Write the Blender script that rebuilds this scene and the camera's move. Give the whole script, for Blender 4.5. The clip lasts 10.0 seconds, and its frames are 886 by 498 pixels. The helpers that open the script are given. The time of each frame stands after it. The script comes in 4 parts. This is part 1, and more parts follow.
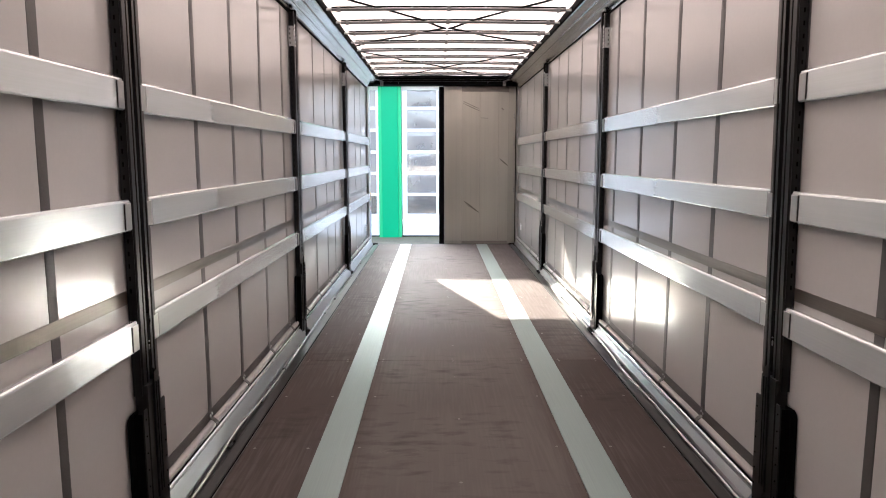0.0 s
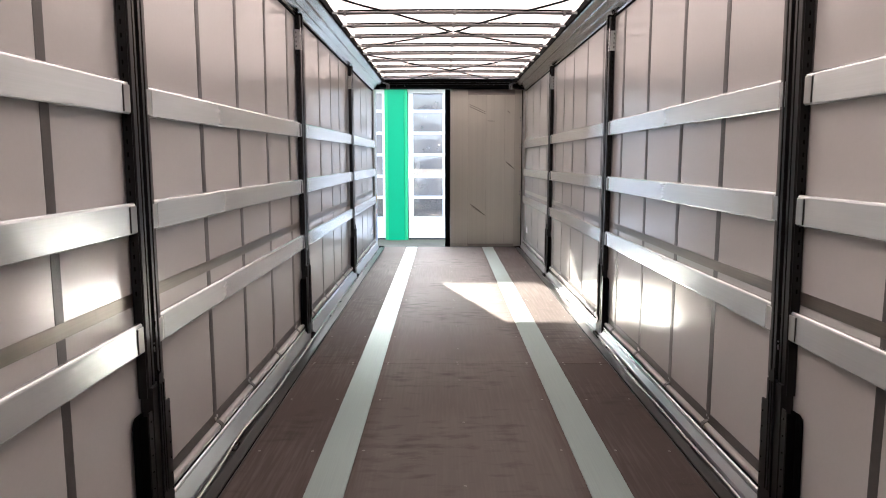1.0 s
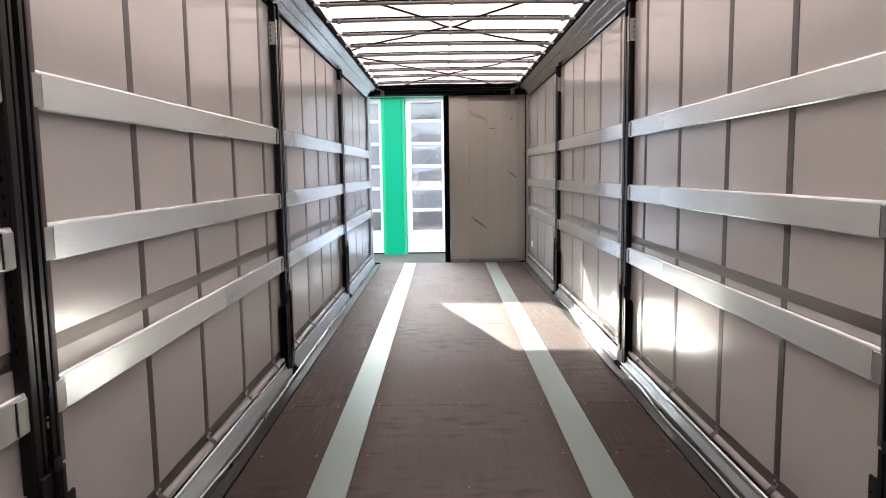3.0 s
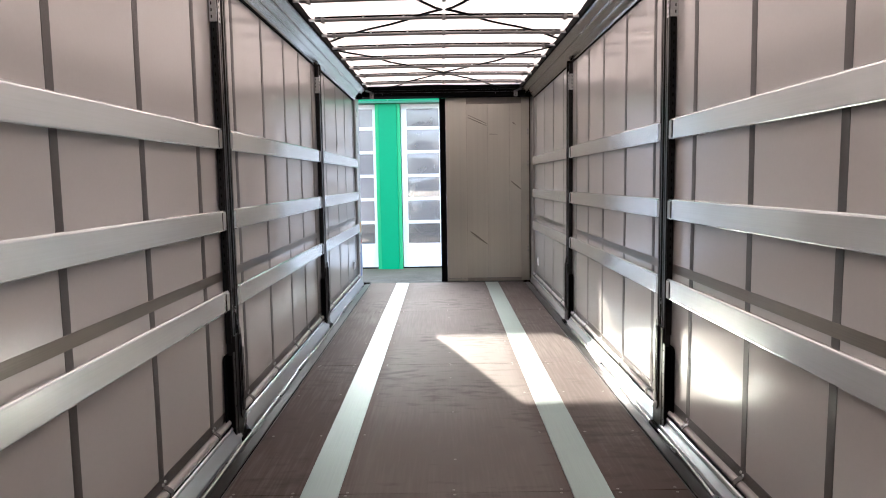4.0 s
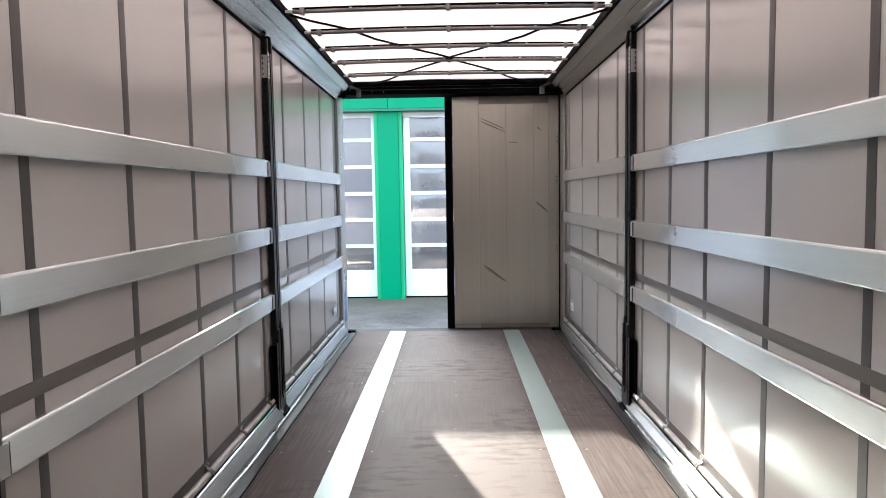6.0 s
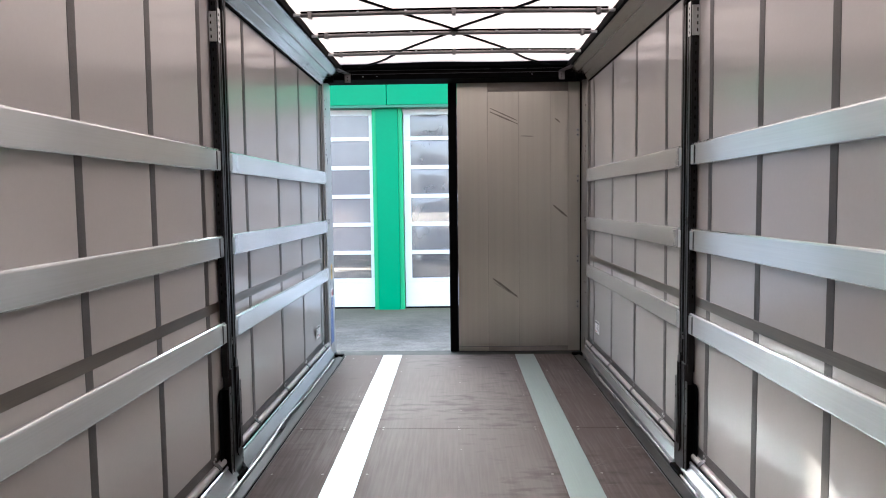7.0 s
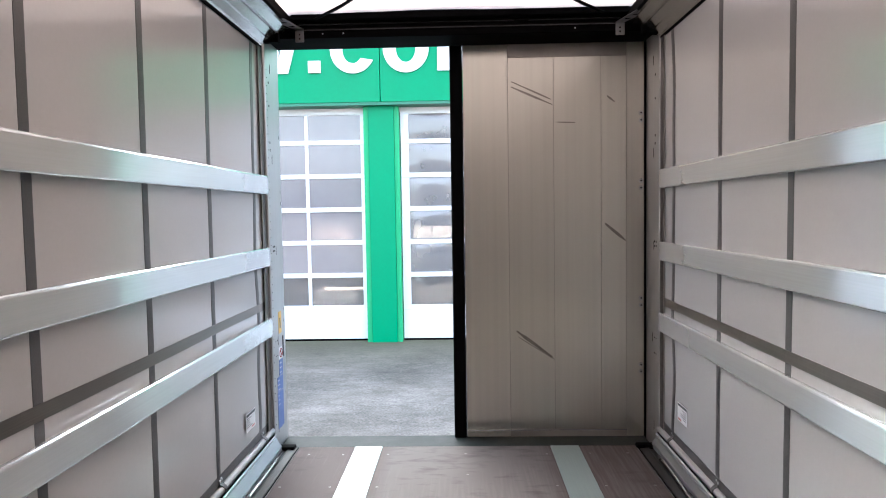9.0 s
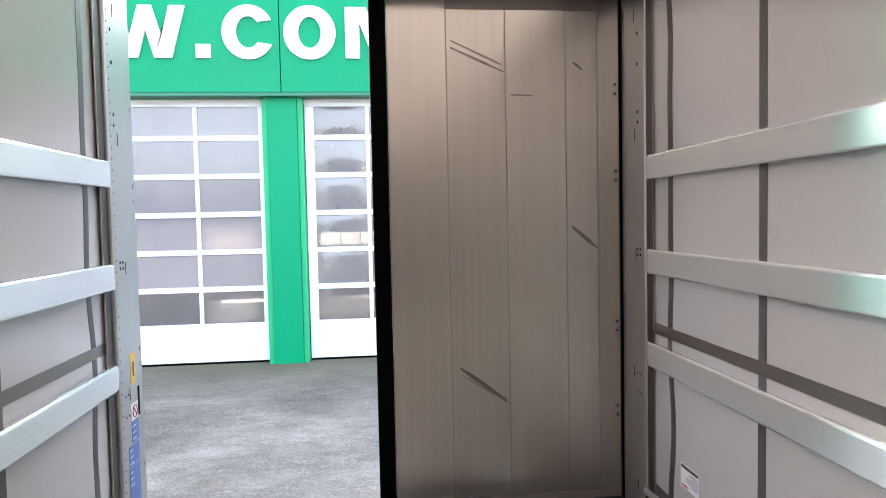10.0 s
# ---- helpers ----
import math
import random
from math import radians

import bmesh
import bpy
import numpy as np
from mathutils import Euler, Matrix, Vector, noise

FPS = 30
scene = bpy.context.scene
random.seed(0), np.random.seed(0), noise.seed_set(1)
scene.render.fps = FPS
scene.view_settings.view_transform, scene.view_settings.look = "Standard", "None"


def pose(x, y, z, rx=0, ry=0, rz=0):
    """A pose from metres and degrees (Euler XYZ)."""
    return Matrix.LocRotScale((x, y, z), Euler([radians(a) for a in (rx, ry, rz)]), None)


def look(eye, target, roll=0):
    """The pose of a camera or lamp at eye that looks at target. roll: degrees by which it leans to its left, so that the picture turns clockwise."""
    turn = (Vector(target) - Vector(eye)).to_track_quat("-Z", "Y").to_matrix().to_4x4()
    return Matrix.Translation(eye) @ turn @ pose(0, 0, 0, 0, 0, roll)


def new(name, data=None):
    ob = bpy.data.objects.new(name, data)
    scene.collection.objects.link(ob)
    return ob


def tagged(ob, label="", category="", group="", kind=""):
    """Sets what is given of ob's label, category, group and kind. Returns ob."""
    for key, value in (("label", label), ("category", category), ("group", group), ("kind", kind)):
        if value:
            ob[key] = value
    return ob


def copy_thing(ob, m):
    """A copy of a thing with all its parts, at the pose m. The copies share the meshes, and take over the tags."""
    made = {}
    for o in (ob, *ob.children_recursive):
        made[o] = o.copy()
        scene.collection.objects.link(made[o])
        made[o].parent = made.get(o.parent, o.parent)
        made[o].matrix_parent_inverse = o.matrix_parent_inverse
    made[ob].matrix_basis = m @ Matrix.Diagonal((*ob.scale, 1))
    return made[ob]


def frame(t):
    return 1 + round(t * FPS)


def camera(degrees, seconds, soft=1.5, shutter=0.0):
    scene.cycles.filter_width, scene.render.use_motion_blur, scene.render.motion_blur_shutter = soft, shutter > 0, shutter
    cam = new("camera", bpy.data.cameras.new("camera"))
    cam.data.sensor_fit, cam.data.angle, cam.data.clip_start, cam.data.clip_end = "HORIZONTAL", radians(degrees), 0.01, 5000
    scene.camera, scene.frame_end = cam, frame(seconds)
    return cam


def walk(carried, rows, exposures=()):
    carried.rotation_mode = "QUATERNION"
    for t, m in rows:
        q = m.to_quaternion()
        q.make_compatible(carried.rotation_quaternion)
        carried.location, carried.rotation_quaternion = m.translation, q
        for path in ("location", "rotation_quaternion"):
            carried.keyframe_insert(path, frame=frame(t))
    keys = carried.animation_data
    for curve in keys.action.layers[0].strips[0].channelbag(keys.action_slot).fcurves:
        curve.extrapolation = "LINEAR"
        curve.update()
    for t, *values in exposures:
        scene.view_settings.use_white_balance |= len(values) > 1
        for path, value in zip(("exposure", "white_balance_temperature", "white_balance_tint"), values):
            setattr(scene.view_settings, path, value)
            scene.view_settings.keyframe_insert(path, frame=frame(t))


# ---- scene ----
cam = camera(66.0, 10.0, soft=1.0)
PATH = [
    (0, (-0.105, 0.784, 1.448), (-0.087, 2.766, 1.18), 0.0),
    (0.5, (-0.106, 0.787, 1.446), (-0.096, 2.769, 1.179), 0.0),
    (1, (-0.096, 0.783, 1.45), (-0.097, 2.766, 1.19), 0.0),
    (1.5, (-0.098, 0.781, 1.448), (-0.099, 2.765, 1.198), -0.0),
    (2, (-0.111, 0.824, 1.442), (-0.115, 2.81, 1.204), -0.2),
    (2.5, (-0.103, 1.063, 1.421), (-0.107, 3.049, 1.187), -0.6),
    (4, (-0.023, 2.501, 1.437), (-0.027, 4.491, 1.238), -0.9),
    (4.5, (-0.009, 3.013, 1.445), (-0.017, 5.004, 1.257), -0.8),
    (5, (-0.004, 3.54, 1.464), (-0.019, 5.532, 1.292), -0.9),
    (5.5, (0.015, 4.056, 1.496), (-0.011, 6.049, 1.335), -1.0),
    (7, (-0.002, 5.646, 1.471), (-0.04, 7.64, 1.33), -0.7),
    (7.5, (0.0, 6.166, 1.484), (-0.048, 8.161, 1.35), -0.6),
    (8, (0.026, 6.689, 1.505), (-0.042, 8.684, 1.384), -0.5),
    (8.5, (0.02, 7.229, 1.52), (-0.058, 9.225, 1.409), -0.6),
    (9, (0.006, 7.773, 1.507), (-0.052, 9.77, 1.399), -0.9),
    (9.5, (-0.058, 8.324, 1.492), (-0.022, 10.321, 1.389), -1.1),
    (10, (-0.083, 8.902, 1.481), (0.128, 10.888, 1.385), -1.2),
]
walk(cam, [(t, look(eye, target, roll)) for t, eye, target, roll in PATH],
     exposures=[(0.0, 3.85, 5840, 10.5), (2.5, 3.78, 5840, 10.5), (4.0, 3.58, 5820, 10.3), (5.5, 3.43, 5740, 10.0), (7.0, 3.44, 5630, 9.5), (8.0, 3.65, 5640, 9.5), (9.0, 3.62, 5730, 10.6), (10.0, 3.61, 5930, 12.8)])

# ---------------------------------------------------------------- light
world = bpy.data.worlds.new("sky")
scene.world = world
world.use_nodes = True
wn = world.node_tree.nodes
wl = world.node_tree.links
sky = wn.new("ShaderNodeTexSky")
sky.sky_type = "NISHITA"
sky.sun_disc = False
SUN = Vector((-0.302, 1.0, 0.467)).normalized()
sky.sun_elevation = math.asin(SUN.z)
sky.sun_rotation = math.atan2(SUN.x, SUN.y)
sky.air_density, sky.dust_density, sky.ozone_density = 1.0, 5.0, 0.6
wn["Background"].inputs["Strength"].default_value = 0.15
haze = wn.new("ShaderNodeHueSaturation")
haze.inputs["Saturation"].default_value = 0.5
wl.new(sky.outputs["Color"], haze.inputs["Color"])
wl.new(haze.outputs["Color"], wn["Background"].inputs["Color"])

sun = new("sun", bpy.data.lights.new("sun", "SUN"))
sun.data.energy, sun.data.angle, sun.data.color = 2.05, radians(0.53), (1.0, 0.845, 0.65)
sun.matrix_world = look(SUN * 40, (0, 0, 0))

# ---------------------------------------------------------------- materials


def mat(name, base, rough=0.5, metal=0.0, vary=0.12, grain=40.0, stains=1.2, stretch=(1, 1, 1), bump=0.05, rvary=0.08,
        tint=None, spec=0.5, per_piece=0.0, coat=0.0, brushed=None, drawn=0.7):
    """Painted, metal or plastic surface with grain and stains at two scales, in metres of the world."""
    m = bpy.data.materials.new(name)
    m.use_nodes = True
    n, k = m.node_tree.nodes, m.node_tree.links
    b = n["Principled BSDF"]
    geo = n.new("ShaderNodeNewGeometry")
    mp = n.new("ShaderNodeMapping")
    mp.inputs["Scale"].default_value = stretch
    k.new(geo.outputs["Position"], mp.inputs["Vector"])
    fine = n.new("ShaderNodeTexNoise")
    fine.inputs["Scale"].default_value, fine.inputs["Detail"].default_value = grain, 4
    big = n.new("ShaderNodeTexNoise")
    big.inputs["Scale"].default_value, big.inputs["Detail"].default_value = stains, 5
    k.new(mp.outputs["Vector"], fine.inputs["Vector"])
    k.new(geo.outputs["Position"], big.inputs["Vector"])
    add = n.new("ShaderNodeMath")
    add.operation = "ADD"
    k.new(fine.outputs["Fac"], add.inputs[0])
    k.new(big.outputs["Fac"], add.inputs[1])
    last = add.outputs[0]
    if per_piece:
        info = n.new("ShaderNodeObjectInfo")
        mul = n.new("ShaderNodeMath")
        mul.operation = "MULTIPLY_ADD"
        mul.inputs[1].default_value = per_piece
        k.new(info.outputs["Random"], mul.inputs[0])
        k.new(last, mul.inputs[2])
        last = mul.outputs[0]
    ramp = n.new("ShaderNodeMapRange")
    ramp.inputs["From Min"].default_value, ramp.inputs["From Max"].default_value = 0.6, 1.4 + per_piece
    k.new(last, ramp.inputs["Value"])
    mix = n.new("ShaderNodeMix")
    mix.data_type = "RGBA"
    lo = [c * (1 - vary) for c in base]
    hi = [min(1, c * (1 + vary)) for c in (tint or base)]
    mix.inputs["A"].default_value = (*lo, 1)
    mix.inputs["B"].default_value = (*hi, 1)
    k.new(ramp.outputs["Result"], mix.inputs["Factor"])
    k.new(mix.outputs["Result"], b.inputs["Base Color"])
    rr = n.new("ShaderNodeMapRange")
    rr.inputs["To Min"].default_value, rr.inputs["To Max"].default_value = max(0.02, rough - rvary), min(1, rough + rvary)
    rr.inputs["From Min"].default_value, rr.inputs["From Max"].default_value = 0.3, 0.7
    k.new(big.outputs["Fac"], rr.inputs["Value"])
    k.new(rr.outputs["Result"], b.inputs["Roughness"])
    b.inputs["Metallic"].default_value = metal
    b.inputs["Specular IOR Level"].default_value = spec
    b.inputs["Coat Weight"].default_value = coat
    if brushed:
        across = n.new("ShaderNodeCombineXYZ")
        for i, c in enumerate(brushed):
            across.inputs[i].default_value = c
        b.inputs["Anisotropic"].default_value = drawn
        k.new(across.outputs["Vector"], b.inputs["Tangent"])
    if bump:
        bp = n.new("ShaderNodeBump")
        bp.inputs["Strength"].default_value, bp.inputs["Distance"].default_value = bump, 0.004
        k.new(fine.outputs["Fac"], bp.inputs["Height"])
        k.new(bp.outputs["Normal"], b.inputs["Normal"])
    return m


M_LATH = mat("brushed_aluminium", (0.83, 0.875, 0.89), 0.20, 0.68, 0.06, 1.0, 0.8, (160, 1.6, 160), 0.0, 0.0, brushed=(0.03, 0, 1), drawn=0.96)
M_CAP = mat("aluminium_pocket", (0.46, 0.462, 0.455), 0.34, 0.9, 0.05, 1.0, 2, (300, 3, 300), 0.0, 0.02)
M_PVC = mat("grey_pvc", (0.515, 0.506, 0.492), 0.18, 0.0, 0.02, 60, 0.6, (1, 1, 1), 0.0, 0.015, spec=1.0)
M_STRAP = mat("webbing", (0.075, 0.071, 0.068), 0.42, 0.0, 0.15, 500, 3, (1, 1, 1), 0.12)
M_BELT = mat("glossy_belt", (0.21, 0.19, 0.165), 0.34, 0.75, 0.12, 1.0, 3, (300, 2, 300), 0.0, 0.03)
M_HEM = mat("light_pvc_hem", (0.39, 0.38, 0.372), 0.4, 0.0, 0.06, 100, 3, (1, 1, 1), 0.0)
M_BLACK = mat("black_painted_steel", (0.0022, 0.0021, 0.0023), 0.7, 0.0, 0.3, 90, 3, (1, 1, 0.1), 0.0, 0.06, spec=0.02)
M_POST = mat("dark_anodised_profile", (0.015, 0.0145, 0.015), 0.30, 0.35, 0.15, 1.0, 2, (300, 300, 3), 0.0, 0.04, spec=0.28)
M_FLANK = mat("dark_grey_steel", (0.010, 0.0098, 0.0102), 0.42, 0.1, 0.15, 80, 3, (1, 1, 0.2), 0.0, 0.05, spec=0.2)
M_LIP = mat("grey_sealing_lip", (0.085, 0.080, 0.077), 0.5, 0.0, 0.12, 60, 3, (1, 1, 0.2), 0.0, 0.05, spec=0.3)
M_RUBBER = mat("black_rubber", (0.0028, 0.0028, 0.003), 0.75, 0.0, 0.3, 200, 4, (1, 1, 1), 0.05, 0.05, spec=0.03)
M_CORD = mat("coated_cord", (0.62, 0.62, 0.61), 0.24, 0.6, 0.1, 1.0, 3, (300, 6, 300), 0.0, 0.015)
M_GALV = mat("galvanised_steel", (0.52, 0.53, 0.53), 0.36, 0.9, 0.15, 120, 12, (1, 1, 1), 0.05)
M_RAIL = mat("galvanised_side_rail", (0.020, 0.020, 0.0195), 0.30, 0.2, 0.2, 1.0, 1.6, (300, 2, 300), 0.0, 0.015, spec=0.3)
M_PLANK = mat("anodised_side_board", (0.36, 0.385, 0.40), 0.31, 0.82, 0.06, 1.0, 1.0, (300, 2, 300), 0.0, 0.0, brushed=(0.03, 0, 1), drawn=0.75)
M_CANT = mat("aluminium_roof_rail", (0.62, 0.615, 0.60), 0.22, 0.9, 0.05, 1.0, 1.4, (300, 2, 300), 0.0, 0.0, brushed=(0.03, 0, 1), drawn=0.85)
M_STRIP = mat("floor_metal", (0.29, 0.357, 0.347), 0.46, 0.66, 0.08, 1.0, 1.0, (200, 2, 1), 0.0, 0.02)
M_BOW = mat("zinc_tube", (0.17, 0.165, 0.165), 0.45, 0.6, 0.2, 60, 6, (0.5, 6, 6), 0.04)
M_SCREW = mat("zinc_screw", (0.20, 0.19, 0.175), 0.4, 0.7, 0.3, 200, 20)
M_ANOD = mat("anodised_door_plank", (0.61, 0.592, 0.527), 0.28, 0.77, 0.13, 1.0, 0.5, (28, 28, 0.3), 0.0, 0.0, per_piece=0.5, brushed=(1, 0, 0.02), drawn=0.6)
M_DOORFR = mat("anodised_door_frame", (0.39, 0.36, 0.325), 0.4, 0.6, 0.08, 1.0, 2.2, (12, 12, 0.5), 0.0, 0.03)
M_REARP = mat("rear_post_metal", (0.46, 0.46, 0.45), 0.34, 0.7, 0.05, 1.0, 1.8, (30, 30, 0.6), 0.0, 0.03)
M_FRONT = mat("grey_panel", (0.30, 0.295, 0.285), 0.5, 0.0, 0.05, 30, 0.8)
M_BROWN = mat("brown_seal", (0.055, 0.045, 0.04), 0.4, 0.1, 0.2, 50, 4, (8, 8, 0.3), 0.03)
M_SILL = mat("sill_steel", (0.020, 0.026, 0.024), 0.6, 0.2, 0.3, 60, 4, spec=0.2)
M_GREEN = mat("green_cladding", (0.003, 0.245, 0.105), 0.45, 0.0, 0.06, 20, 0.7, (1, 1, 1), 0.01, spec=0.2)
M_GREEN2 = mat("green_cladding_corner", (0.03, 0.33, 0.135), 0.45, 0.0, 0.08, 20, 0.8, (1, 1, 1), 0.01, spec=0.2)
M_WHITE = mat("white_door_paint", (0.70, 0.70, 0.705), 0.4, 0.0, 0.04, 25, 1.5, (1, 1, 1), 0.01)
M_LETTER = mat("white_sign_plastic", (0.74, 0.745, 0.74), 0.35, 0.0, 0.03, 25, 1.5, (1, 1, 1), 0.0)
M_LABEL = mat("white_label", (0.78, 0.78, 0.78), 0.4, 0.0, 0.04, 80, 6)
M_INK = mat("printed_ink", (0.06, 0.06, 0.07), 0.5, 0.0, 0.1, 80, 6)
M_YEL = mat("yellow_sticker", (0.75, 0.45, 0.06), 0.4, 0.0, 0.05, 80, 6)
M_BLUE = mat("blue_sticker", (0.10, 0.17, 0.42), 0.4, 0.0, 0.12, 30, 8)
M_RED = mat("red_ring", (0.45, 0.09, 0.08), 0.4, 0.0, 0.05, 80, 6)
M_SLAB = mat("workshop_floor", (0.20, 0.165, 0.13), 0.45, 0.0, 0.2, 6, 0.9)
M_DARKIN = mat("building_plaster", (0.55, 0.54, 0.52), 0.7, 0.0, 0.05, 20, 0.8)


def tarp_material():
    """White roof cover that lets part of the light through."""
    m = bpy.data.materials.new("roof_tarpaulin")
    m.use_nodes = True
    n, k = m.node_tree.nodes, m.node_tree.links
    n.remove(n["Principled BSDF"])
    geo = n.new("ShaderNodeNewGeometry")
    noi = n.new("ShaderNodeTexNoise")
    noi.inputs["Scale"].default_value, noi.inputs["Detail"].default_value = 2.5, 6
    k.new(geo.outputs["Position"], noi.inputs["Vector"])
    mix = n.new("ShaderNodeMix")
    mix.data_type = "RGBA"
    mix.inputs["A"].default_value, mix.inputs["B"].default_value = (0.340, 0.276, 0.241, 1), (0.385, 0.316, 0.278, 1)
    k.new(noi.outputs["Fac"], mix.inputs["Factor"])
    d, t, s = n.new("ShaderNodeBsdfDiffuse"), n.new("ShaderNodeBsdfTranslucent"), n.new("ShaderNodeMixShader")
    k.new(mix.outputs["Result"], d.inputs["Color"])
    k.new(mix.outputs["Result"], t.inputs["Color"])
    s.inputs["Fac"].default_value = 0.47
    k.new(d.outputs[0], s.inputs[1])
    k.new(t.outputs[0], s.inputs[2])
    k.new(s.outputs[0], n["Material Output"].inputs["Surface"])
    return m


M_TARP = tarp_material()


def floor_material():
    """Brown film-faced plywood, scuffed along the load's way and dusty."""
    m = mat("film_plywood", (0.072, 0.0555, 0.0505), 0.59, 0.0, 0.18, 26, 1.1, (9, 0.5, 1), 0.03, 0.03, per_piece=0.9, spec=0.125)
    n, k = m.node_tree.nodes, m.node_tree.links
    b = n["Principled BSDF"]
    geo = n.new("ShaderNodeNewGeometry")

    def noise(stretch, turn, scale, detail, warp=0.0):
        mp = n.new("ShaderNodeMapping")
        mp.inputs["Scale"].default_value, mp.inputs["Rotation"].default_value = stretch, (0, 0, turn)
        k.new(geo.outputs["Position"], mp.inputs["Vector"])
        t = n.new("ShaderNodeTexNoise")
        t.inputs["Scale"].default_value, t.inputs["Detail"].default_value, t.inputs["Distortion"].default_value = scale, detail, warp
        k.new(mp.outputs["Vector"], t.inputs["Vector"])
        return t.outputs["Fac"]

    def span(value, lo, hi, to_lo, to_hi):
        t = n.new("ShaderNodeMapRange")
        for name, v in (("From Min", lo), ("From Max", hi), ("To Min", to_lo), ("To Max", to_hi)):
            t.inputs[name].default_value = v
        k.new(value, t.inputs["Value"])
        return t.outputs["Result"]

    def maths(op, p, q):
        t = n.new("ShaderNodeMath")
        t.operation = op
        for i, v in enumerate((p, q)):
            if isinstance(v, float):
                t.inputs[i].default_value = v
            else:
                k.new(v, t.inputs[i])
        return t.outputs[0]

    def laid(under, colour, fac):
        t = n.new("ShaderNodeMix")
        t.data_type = "RGBA"
        k.new(under, t.inputs["A"])
        t.inputs["B"].default_value = (*colour, 1)
        k.new(fac, t.inputs["Factor"])
        return t.outputs["Result"]

    zone = noise((1, 1, 1), 0, 0.9, 4)
    # the wheels of the loaders wear the middle boards grey
    sep = n.new("ShaderNodeSeparateXYZ")
    k.new(geo.outputs["Position"], sep.inputs[0])
    middle = span(maths("ABSOLUTE", maths("SUBTRACT", sep.outputs["X"], 0.01), 0.0), 0.56, 0.44, 0.0, 1.0)
    col = laid(b.inputs["Base Color"].links[0].from_socket, (0.132, 0.119, 0.112), maths("MULTIPLY", middle, span(zone, 0.3, 0.7, 0.5, 0.95)))
    # drag streaks along the load's way
    streak = maths("MULTIPLY", noise((38, 1.6, 1), 0.06, 1.6, 7), noise((1, 1, 1), 0, 0.7, 3))
    col = laid(col, (0.155, 0.137, 0.128), span(streak, 0.22, 0.42, 0.0, 0.5))
    # dark rubbed spots and thin curved scratches
    col = laid(col, (0.024, 0.018, 0.016), span(maths("MULTIPLY", noise((2, 5, 1), 0, 3.0, 8), zone), 0.27, 0.42, 0.0, 0.6))
    line = span(maths("ABSOLUTE", maths("SUBTRACT", noise((1.2, 4.5, 1), 0.3, 2.2, 4, 1.4), 0.5), 0.0), 0.0, 0.007, 1.0, 0.0)
    torn = span(noise((1, 1, 1), 0, 3.4, 5), 0.50, 0.66, 0.0, 0.75)
    col = laid(col, (0.20, 0.178, 0.165), maths("MULTIPLY", maths("MULTIPLY", line, torn), span(zone, 0.45, 0.62, 0.0, 1.0)))
    k.new(col, b.inputs["Base Color"])
    return m


M_PLY = floor_material()
M_SCUFF = mat("scuffed_line", (0.17, 0.145, 0.135), 0.5, 0.0, 0.3, 60, 8)
M_MARK = mat("rubbed_mark", (0.23, 0.21, 0.185), 0.42, 0.5, 0.3, 80, 10)


